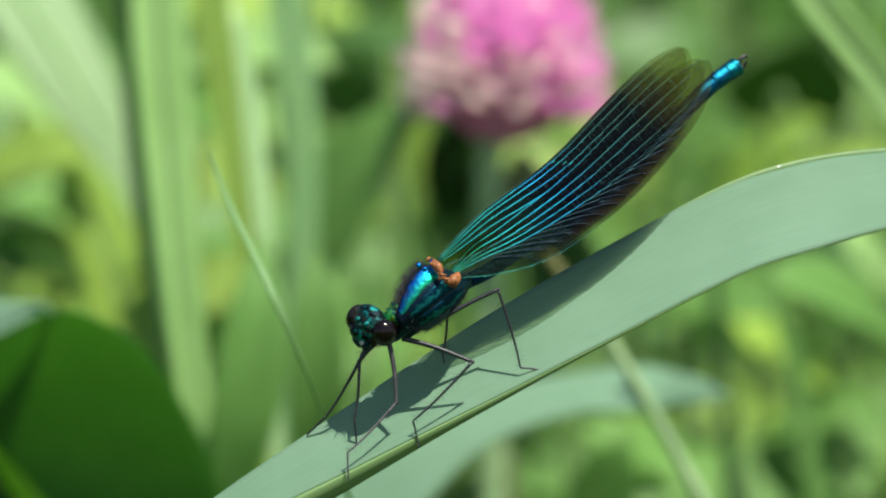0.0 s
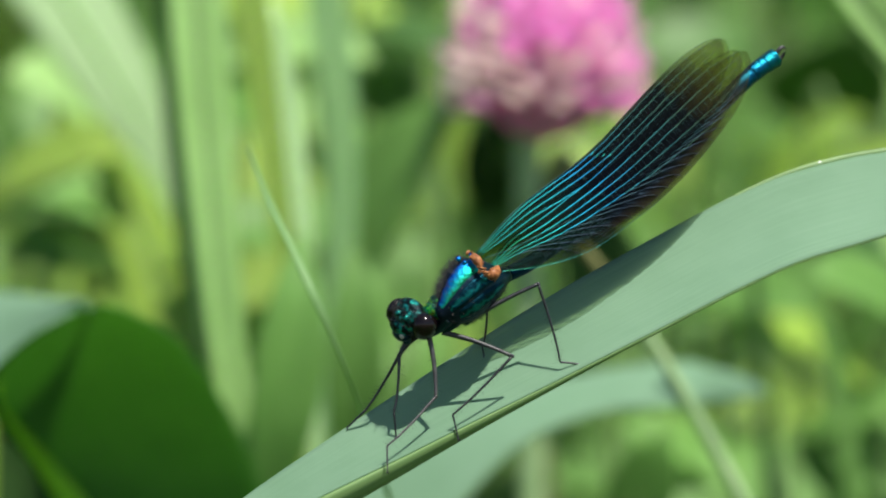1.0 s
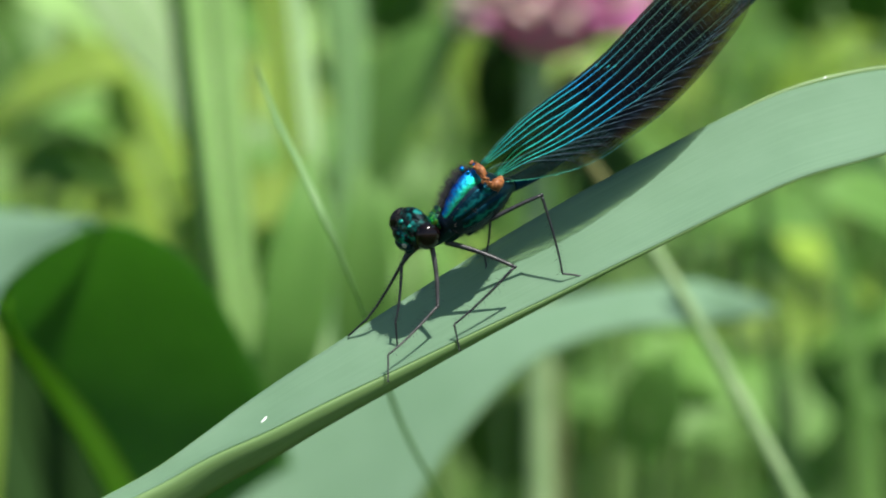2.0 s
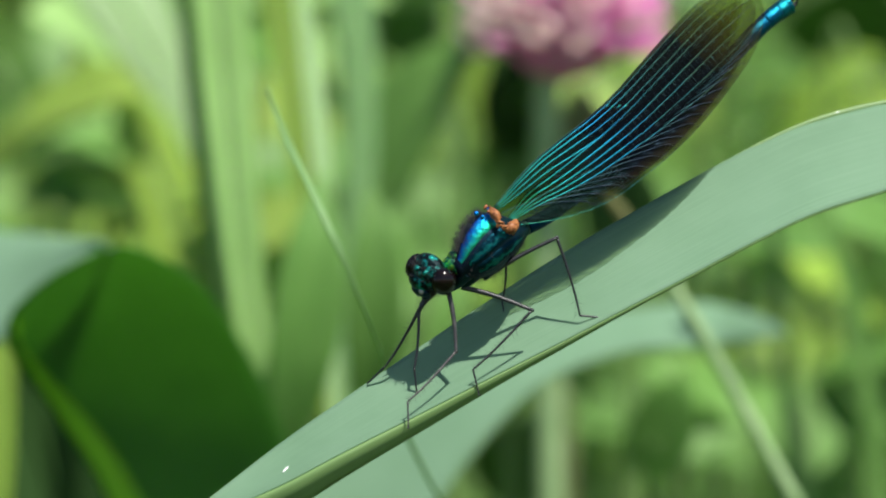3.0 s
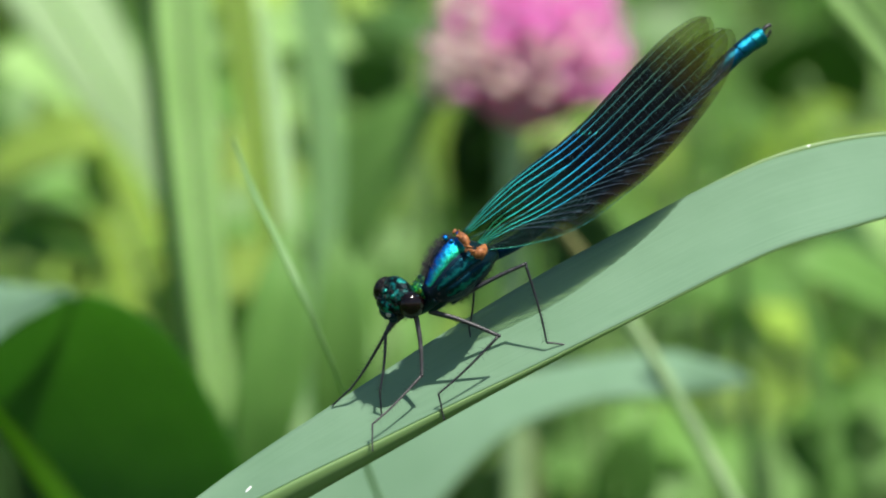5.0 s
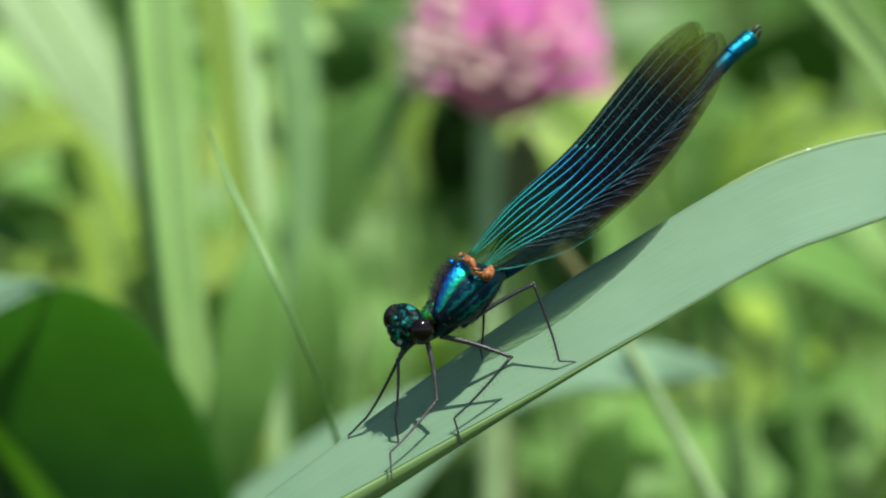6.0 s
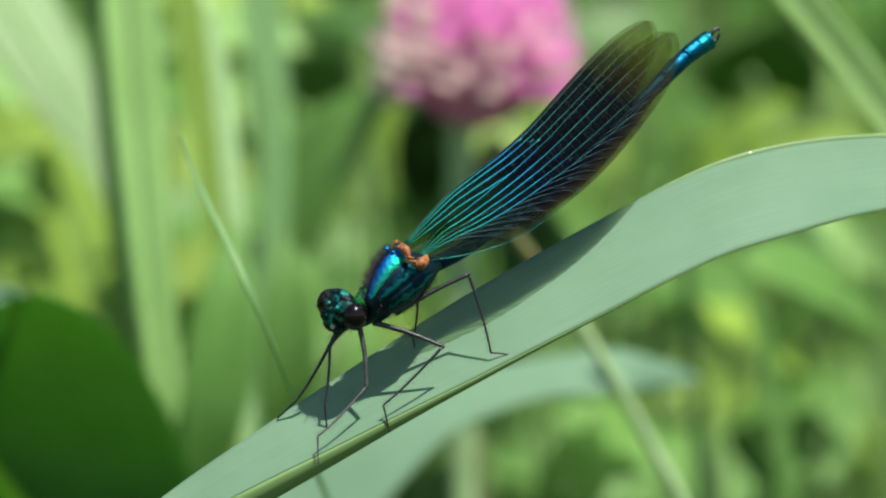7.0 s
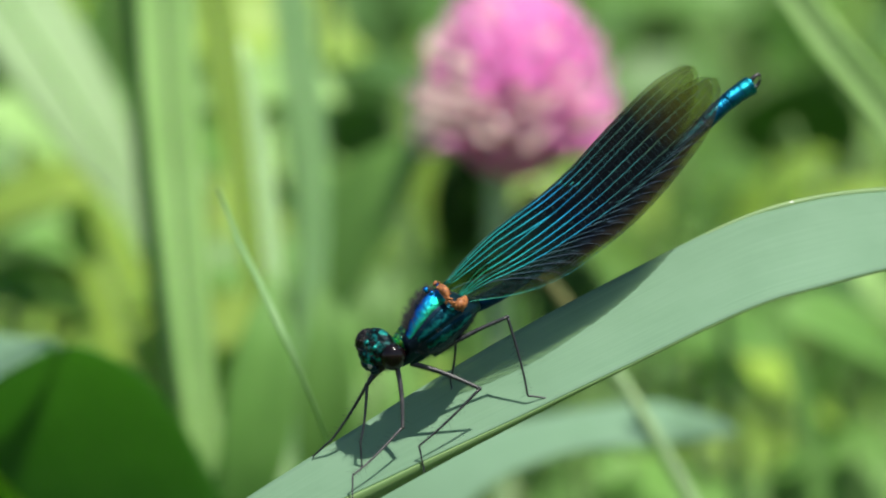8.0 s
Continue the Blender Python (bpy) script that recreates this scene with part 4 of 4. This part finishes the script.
grass_blade([(8.22, 215, -43.40), (8.08, 215, -36.25), (7.94, 215, -30.53), (7.79, 215, -25.53)], [3.15, 2.86, 2.43, 1.29], (0.0, -1, 0.3), DRY_GRASS, "short withered beige grass blade", rib=DRY_GRASS)
grass_blade([(-62.34, 185, -45.07), (-61.65, 185, -35.48), (-61.24, 185, -27.26), (-61.10, 185, -19.04), (-61.38, 185, -13.56), (-61.92, 185, -9.45)], [4.11, 4.38, 4.25, 3.7, 2.47, 0.55], (0.52, -0.85, 0.5), LIME, "yellow-green grass blade beside the bent leaf")


def oval_leaf(base, tip, width, facing, mat, label, category="leaf", name="herb_leaf", curl=0.12):
    """A pointed oval leaf on a stalk that runs down to the soil."""
    base, tip = Vector(base), Vector(tip)
    foot = root_of(base.x + (base.x - tip.x) * 0.3, base.y + 12)
    plant = tagged(place(new(name), foot), label, category, "herb leaves")
    span = (tip - base).length
    arch = Vector(facing).normalized() * span * curl
    bm = bmesh.new()
    ribbon(bm, [base, base.lerp(tip, 0.33) + arch, base.lerp(tip, 0.7) + arch, tip], [width * k for k in (0.05, 0.60, 0.94, 1.0, 0.80, 0.42, 0.03)], facing, 30, 0.12, 10)
    thicken(part("leaf_blade", bm, mat, plant, origin=foot), 0.3)
    bm = bmesh.new()
    tube(bm, [foot, foot.lerp(base, 0.5) + Vector((0, 4, 0)), base, base.lerp(tip, 0.3) + arch * 0.75], [1.1, 0.9, 0.6, 0.2], 8, 24)
    part("leaf_stalk", bm, STEM, plant, origin=foot)
    return plant


oval_leaf((-26.08, 310, -20.66), (-31.71, 330, 20.33), 13.8, (0.1, -0.6, 0.8), LIME, "broad yellow-green pointed leaf in the sun")
oval_leaf((9.24, 222, -2.09), (10.22, 220, 12.89), 6.8, (0.2, -0.9, 0.5), DRY_GRASS, "dull beige-green pointed leaf below the clover")
oval_leaf((-25.35, 150, -32.83), (-20.54, 150, 1.62), 7.84, (0.2, -0.9, 0.4), MID_GRASS, "mid-green pointed leaf standing among the blades")
oval_leaf((-16.08, 170, -30.49), (-15.23, 168, 0.33), 6.96, (0.2, -0.9, 0.4), MID_GRASS, "mid-green pointed leaf standing among the blades")
# added leaf, deep green and turned from the sun, darkens the upper background
oval_leaf((-8.00, 300, 31.60), (-16.00, 300, 49.20), 9.6, (0.25, -1, -0.05), HERB, "deep green leaf put in to darken the background")
oval_leaf((-20.34, 216.4, -11.39), (-2.99, 212.3, 18.74), 15.5, (-0.1, -0.5, 0.9), MID_GRASS, "mid-green pointed oval leaf")
oval_leaf((-17.48, 280.4, 28.95), (-4.09, 259, 25.13), 7.45, (0.0, -0.7, 0.8), HERB, "mid-green oval leaf lit on top")
oval_leaf((16.97, 190, -37.54), (22.36, 186, -23.26), 8.3, (0.1, -0.7, 0.7), MID_GRASS, "broad soft green pointed leaf in the sun")
oval_leaf((40.58, 390, 1.87), (59.29, 377, 19.82), 13, (0.1, -0.6, 0.8), LIME, "bright yellow-green oval leaf")
oval_leaf((33.95, 403, 10.02), (47.88, 377, 16.75), 12, (-0.2, -0.6, 0.8), MID_GRASS, "soft green oval leaf")
oval_leaf((46.00, 259, -16.62), (55.83, 248.4, -4.41), 11.22, (0.1, -0.7, 0.7), MID_GRASS, "pale green oval leaf catching the sun")
oval_leaf((21.98, 242.6, -36.32), (33.09, 259, -24.21), 12.19, (0.2, -0.8, 0.5), MID_GRASS, "plain green pointed oval leaf")
oval_leaf((-74.40, 414, -14.53), (-67.62, 434, 5.70), 16, (0.1, -0.5, 0.9), LIME, "sunlit yellow-green pointed leaf")
oval_leaf((-61.35, 424, -18.39), (-54.19, 444, 1.98), 15, (-0.1, -0.5, 0.9), LIME, "sunlit yellow-green pointed leaf")
oval_leaf((-67.84, 437, 17.90), (-56.25, 447, 29.45), 16, (-0.1, -0.5, 0.9), LIME, "sunlit yellow-green pointed leaf")
oval_leaf((-69.79, 438, -18.67), (-54.18, 478, 22.59), 30, (0.0, -0.6, 0.8), MID_GRASS, "broad soft green pointed leaf in the sun")
oval_leaf((-46.68, 445, -22.59), (-55.65, 478, 10.86), 24, (0.1, -0.6, 0.8), LIME, "broad yellow-green pointed leaf in the sun")
oval_leaf((-26.92, 448, 1.99), (-35.42, 473, 28.31), 20, (0.0, -0.6, 0.8), LIME, "broad yellow-green pointed leaf in the sun")
oval_leaf((40.73, 245.9, -38.71), (38.33, 257.4, -25.68), 13.12, (0.1, -0.6, 0.8), MID_GRASS, "soft green pointed leaf in the sun")
oval_leaf((53.40, 245.9, -34.24), (49.69, 257.4, -21.13), 13.12, (0.1, -0.6, 0.8), MID_GRASS, "soft green pointed leaf in the sun")
oval_leaf((-68.56, 447, 9.56), (-61.69, 473, 37.07), 28, (0.0, -0.6, 0.8), MID_GRASS, "broad soft green pointed leaf in the sun")
oval_leaf((-18.18, 245.1, -26.01), (-16.62, 259, -7.89), 12.18, (0.0, -0.6, 0.8), MID_GRASS, "soft green pointed leaf in the sun")
oval_leaf((-10.84, 252.5, -22.50), (-7.16, 261.5, -9.82), 10.3, (0.0, -0.6, 0.8), MID_GRASS, "soft green pointed leaf in the sun")
# two added leaves whose near-black green stands in for shade
oval_leaf((16.23, 218, -9.98), (12.90, 213.1, 5.42), 10.37, (0.25, -1, -0.05), DARK_GRASS, "dark green leaf put in for shade behind the reed")
oval_leaf((1.17, 226.2, 2.98), (0.08, 221.3, 18.11), 7.53, (0.25, -1, -0.05), DARK_GRASS, "dark green leaf put in for shade under the clover")
oval_leaf((-36.09, 416, 10.17), (-29.23, 431, 27.09), 13, (0.0, -0.5, 0.9), PALE_GRASS, "sunlit pale green pointed leaf")
oval_leaf((-30.82, 396, -17.83), (-20.38, 410, -3.55), 14, (0.0, -0.5, 0.9), MID_GRASS, "sunlit green pointed leaf")
oval_leaf((-67.11, 390, -7.03), (-59.11, 377, 7.98), 12, (-0.1, -0.7, 0.7), PALE_GRASS, "pale green oval leaf")
oval_leaf((-10.71, 364, -10.28), (-2.04, 351, 3.49), 10, (0.2, -0.7, 0.6), MID_GRASS, "soft green pointed oval leaf")


# deep green leaves added to darken shaded gaps in the background
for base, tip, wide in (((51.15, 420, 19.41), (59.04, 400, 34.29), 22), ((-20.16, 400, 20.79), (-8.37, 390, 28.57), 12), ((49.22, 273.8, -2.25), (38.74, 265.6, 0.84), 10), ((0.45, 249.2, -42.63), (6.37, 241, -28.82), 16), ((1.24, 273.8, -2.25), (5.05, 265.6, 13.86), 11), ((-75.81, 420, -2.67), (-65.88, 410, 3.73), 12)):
    oval_leaf(base, tip, wide, (0.25, -1, -0.05), HERB, "deep green leaf put in to darken the background")


# leaves that lie across and catch the sun
rng = random.Random(5)
for k, spot in enumerate(((-57.36, 250.8, 7.58), (-51.44, 263.1, 3.13), (-54.83, 257.4, -2.95), (-47.21, 268.9, 8.54), (-45.74, 257.4, -4.47), (-29.08, 257.4, 14.47), (-26.58, 250.8, -0.67), (-55.67, 268.9, 18.53), (53.11, 263.1, 8.47), (50.66, 227.9, -8.66), (35.30, 257.4, -9.01), (55.05, 268.9, -2.23), (-27.57, 257.4, -15.07), (50.00, 250.8, -23.95), (27.48, 250.8, -29.21), (-26.25, 263.1, 24.50), (43.19, 263.1, -15.19), (-47.56, 274.6, 20.22))):
    turn = rng.choice((-1, 1))
    way = Vector((turn, rng.uniform(-0.7, -0.3), rng.uniform(-0.3, 0.6))).normalized() * rng.uniform(20, 32)
    spot = Vector(spot)
    mat, label = ((LIME, "sunlit yellow-green pointed leaf"), (MID_GRASS, "sunlit green pointed leaf"), (MID_GRASS, "sunlit green pointed leaf"), (PALE_GRASS, "sunlit pale green pointed leaf"))[k % 4]
    oval_leaf(spot - way * 0.5, spot + way * 0.5, rng.uniform(10, 15), (0.1, -0.6, 0.8), mat, label)


# ---- the clover ----
def clover():
    centre = Vector((7.68, 205, 19.95))
    foot = root_of(centre.x - 6, 211)
    plant = tagged(place(new("clover"), foot), "pink clover head of many narrow florets on a green stem", "clover")
    bm = bmesh.new()
    under = centre + Vector((-0.5, 1, -5.5))
    tube(bm, [foot, foot.lerp(under, 0.5) + Vector((3, 2, 0)), under + Vector((-1.5, 0.5, -14)), under, centre - Vector((0, 0, 2))], [2.0, 1.9, 1.8, 1.9, 2.6], 10, 30)
    part("stem", bm, STRAW, plant, origin=foot)

    def floret_mesh(mat, length):
        bm = bmesh.new()
        uvw = []
        for i in range(7):
            t = i / 6
            w = (0.35, 0.55, 0.75, 1.10, 1.35, 1.15, 0.35)[i]
            h = (0.35, 0.50, 0.60, 0.75, 0.60, 0.35, 0.10)[i]
            bend = 1.3 * t * t
            uvw.append(([Vector((math.cos(a) * w, math.sin(a) * h + bend, length * t)) for a in (2 * math.pi * k / 6 for k in range(6))], t))
        grid_mesh(bm, uvw, closed=True, caps=True)
        ob = part("floret", bm, mat, plant)
        mesh = ob.data
        bpy.data.objects.remove(ob)
        return mesh

    bm = bmesh.new()
    egg(bm, centre + Vector((0, 0, 5)), (Vector((9.5, 0, 0)), Vector((0, 9.5, 0)), Vector((0, 0, 12))), 20, 14)
    part("flower_core", bm, PETAL, plant, "pink heart of the flower head", foot)
    rng = random.Random(12)
    pink, pale = floret_mesh(PETAL, 9.0), floret_mesh(PALE_PETAL, 8.4)
    count = 185
    for i in range(count):
        z = 1 - 1.36 * (i + 0.5) / count
        a = i * 2.39996 + rng.uniform(-0.12, 0.12)
        r = math.sqrt(max(1 - z * z, 0))
        way = Vector((r * math.cos(a), r * math.sin(a), z + 0.12)).normalized()
        start = centre + Vector((way.x * 4.8, way.y * 4.8, way.z * 9.5))
        # pale florets gather below and left, partly to brighten the shaded side by colour
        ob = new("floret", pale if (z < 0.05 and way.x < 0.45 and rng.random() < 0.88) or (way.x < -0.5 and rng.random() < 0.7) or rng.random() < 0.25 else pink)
        ob.parent = plant
        turn = way.to_track_quat("Z", "Y").to_matrix().to_4x4()
        size = rng.uniform(0.92, 1.10)
        ob.matrix_basis = Matrix.Translation((start - foot) * MM) @ turn @ Matrix.Rotation(rng.uniform(-0.6, 0.6), 4, "Z") @ Matrix.Scale(size, 4)
    for k, (out, tip_at) in enumerate(((-1, (0.90, 214, 9.40)),)):
        bm = bmesh.new()
        base = under + Vector((0.4 * out, 0, 0.5))
        ribbon(bm, [base, base.lerp(Vector(tip_at), 0.5) + Vector((0, -1, 1.5)), Vector(tip_at)], [1.0, 6.0, 6.5, 0.4], (0.1 * out, -0.6, 0.8), 16, 0.12, 6)
        thicken(part("leaflet", bm, HERB, plant, origin=foot), 0.25)


clover()


# ---- the meadow on the bank ----
def meadow(name, count, seed, x_span, y_span, tall, wide, mat, label, lean=0.35):
    rng = random.Random(seed)
    bm = bmesh.new()
    uv = bm.loops.layers.uv.verify()
    for _ in range(count):
        y = rng.uniform(*y_span)
        x = rng.uniform(-1, 1) * (x_span + y * 0.10)
        foot = Vector((x, y, ground_height(x, y) - 4))
        h = rng.uniform(*tall)
        w = rng.uniform(*wide)
        turn = rng.uniform(0, 2 * math.pi)
        bend = Vector((math.cos(turn), math.sin(turn), 0)) * h * rng.uniform(0.08, lean)
        side = Vector((-math.sin(turn + rng.uniform(-0.5, 0.5)), math.cos(turn), 0)).normalized()
        rows = []
        for i in range(6):
            t = i / 5
            p = foot + Vector((0, 0, h * (t - 0.18 * t * t * t))) + bend * t * t
            k = w * (0.8 + 0.5 * t - 1.25 * t * t * t)
            rows.append((bm.verts.new(p - side * k / 2), bm.verts.new(p + side * k / 2), h * t))
        for a, b in zip(rows[:-1], rows[1:]):
            f = bm.faces.new((a[0], a[1], b[1], b[0]))
            for loop, v in zip(f.loops, ((0, a[2]), (1, a[2]), (1, b[2]), (0, b[2]))):
                loop[uv].uv = v
    ob = part(name, bm, mat)
    tagged(place(ob, (0, 0, 0)), label, "grass", kind="stuff")


def herb_field(name, count, seed, x_span, y_span, heights, size, mat, label):
    rng = random.Random(seed)
    bm = bmesh.new()
    for _ in range(count):
        y = rng.uniform(*y_span)
        x = rng.uniform(-1, 1) * (x_span + y * 0.10)
        base = Vector((x, y, ground_height(x, y) + rng.uniform(*heights)))
        turn = rng.uniform(0, 2 * math.pi)
        out = Vector((math.cos(turn), math.sin(turn) * 0.8, rng.uniform(-0.4, 0.7))).normalized()
        length = rng.uniform(*size)
        ribbon(bm, [base, base + out * length * 0.5 + Vector((0, 0, length * 0.12)), base + out * length], [length * k for k in (0.05, 0.45, 0.5, 0.3, 0.03)], (rng.uniform(-0.4, 0.4), rng.uniform(-0.7, 0.1), 1), 7, 0.12, 4)
        tube(bm, [Vector((x, y, ground_height(x, y) - 3)), base], [0.9, 0.6], 4)
    ob = part(name, bm, mat)
    tagged(place(ob, (0, 0, 0)), label, "plants", kind="stuff")


# loose herb leaves between the blades and the bank
rng = random.Random(77)
for k in range(70):
    y = rng.uniform(330, 760)
    half = (500 + y) * 0.10
    x, z = rng.uniform(-1, 1) * half, rng.uniform(-0.62, 0.62) * half
    turn = rng.uniform(0, 2 * math.pi)
    size = rng.uniform(20, 42)
    way = Vector((math.cos(turn), rng.uniform(-0.5, 0.2), 0.8 * math.sin(turn)))
    base = Vector((x, y, z))
    mat, label = rng.choice(((LIME, "bright yellow-green pointed leaf"), (MID_GRASS, "mid-green pointed herb leaf"), (HERB, "deep green pointed herb leaf"), (MID_GRASS, "soft green pointed herb leaf")))
    oval_leaf(base, base + way * size, size * rng.uniform(0.35, 0.55), (rng.uniform(-0.5, 0.5), -0.7, rng.uniform(0.2, 1.0)), mat, label)

meadow("bank_grass", 700, 1, 240, (480, 1700), (120, 330), (4, 9), MID_GRASS, "dense green grass on the bank")
meadow("bank_grass", 260, 2, 240, (480, 1500), (150, 360), (5, 11), PALE_GRASS, "pale sunlit grass on the bank")
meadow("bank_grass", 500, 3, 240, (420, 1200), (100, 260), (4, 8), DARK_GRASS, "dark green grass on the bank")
meadow("bank_grass", 14000, 4, 1500, (-700, 2500), (60, 180), (3, 7), MID_GRASS, "green meadow grass all round")
herb_field("bank_herbs", 300, 5, 220, (700, 1400), (40, 240), (22, 50), LIME, "yellow-green herb leaves on the bank")
herb_field("bank_herbs", 420, 6, 220, (480, 1400), (30, 220), (22, 50), HERB, "green herb leaves on the bank")


# ---- what moves ----
# seconds; shift to the right and up in millimetres and turn in degrees of the swaying leaf with the insect on it
SWAY = [
    (0.0, 0.00, 0.00, 0.00), (0.2, -0.45, 1.20, 0.78), (0.5, 0.05, 1.35, 1.37), (0.8, 0.40, 0.70, 0.84), (1.0, 0.10, 0.20, 0.27),
    (1.2, 0.25, 1.65, 1.90), (1.5, 0.30, -0.30, -0.29), (2.0, -0.40, 1.00, 1.12), (2.2, -0.25, 0.05, 0.15), (3.3, 0.60, -1.10, -0.56),
    (3.5, 1.20, -1.05, -0.73), (4.0, 0.55, -0.50, -0.23), (4.5, 0.85, -0.25, -0.12), (4.7, 0.25, 1.35, 1.41), (5.8, 2.45, -1.20, -1.84),
    (6.0, 3.35, -1.90, -2.20), (6.5, 1.05, -0.95, -0.58), (7.0, -0.05, 0.00, 0.26), (7.2, 0.20, 1.40, 0.00), (7.5, 0.15, -0.20, 0.07),
    (8.0, -0.05, 1.05, 1.61),
]
# seconds; how far the body lifts and turns on its legs, in degrees
BALANCE = [
    (0.0, 0.0, 0.0), (0.5, -0.3, 0.0), (1.0, -0.75, 0.0), (1.5, -0.9, 0.0), (2.0, -1.0, 0.0), (2.2, -1.1, 0.0), (3.3, -1.4, 0.0),
    (4.5, -1.6, 0.0), (4.7, -1.6, 0.0), (5.8, -2.0, 0.0), (6.0, -2.4, 0.1), (6.5, -2.2, -1.8), (7.0, -2.1, -2.7), (7.5, -2.4, -2.5), (8.0, -2.6, -2.4),
]
BALANCE_POINT = Vector((-3.94, -1.2, -6.43))


def motions():
    home = PIVOT * MM + Vector((0, 0, EYE_HEIGHT))
    steps = [(t, Matrix.Translation(home + Vector((x, 0, z)) * MM) @ pose(0, 0, 0, 0, turn, 0)) for t, x, z, turn in SWAY]
    walk(insect, steps)
    down = Matrix.Translation(-REED_PLANT.location)
    walk(REED_LEAF, [(t, down @ m) for t, m in steps])
    at = (BALANCE_POINT - PIVOT) * MM
    # the wings rise a little more than the thorax, the abdomen swings a little further
    for k, piece in enumerate(BODY):
        rise, swing = (0.0, 1.0) if k == 0 else (0.0, 1.4) if k == 1 else (-0.05, 1.0)
        walk(piece, [(t, Matrix.Translation(at) @ pose(0, 0, 0, 0, lift + rise * t, yaw * swing) @ Matrix.Translation(-at)) for t, lift, yaw in BALANCE])


motions()
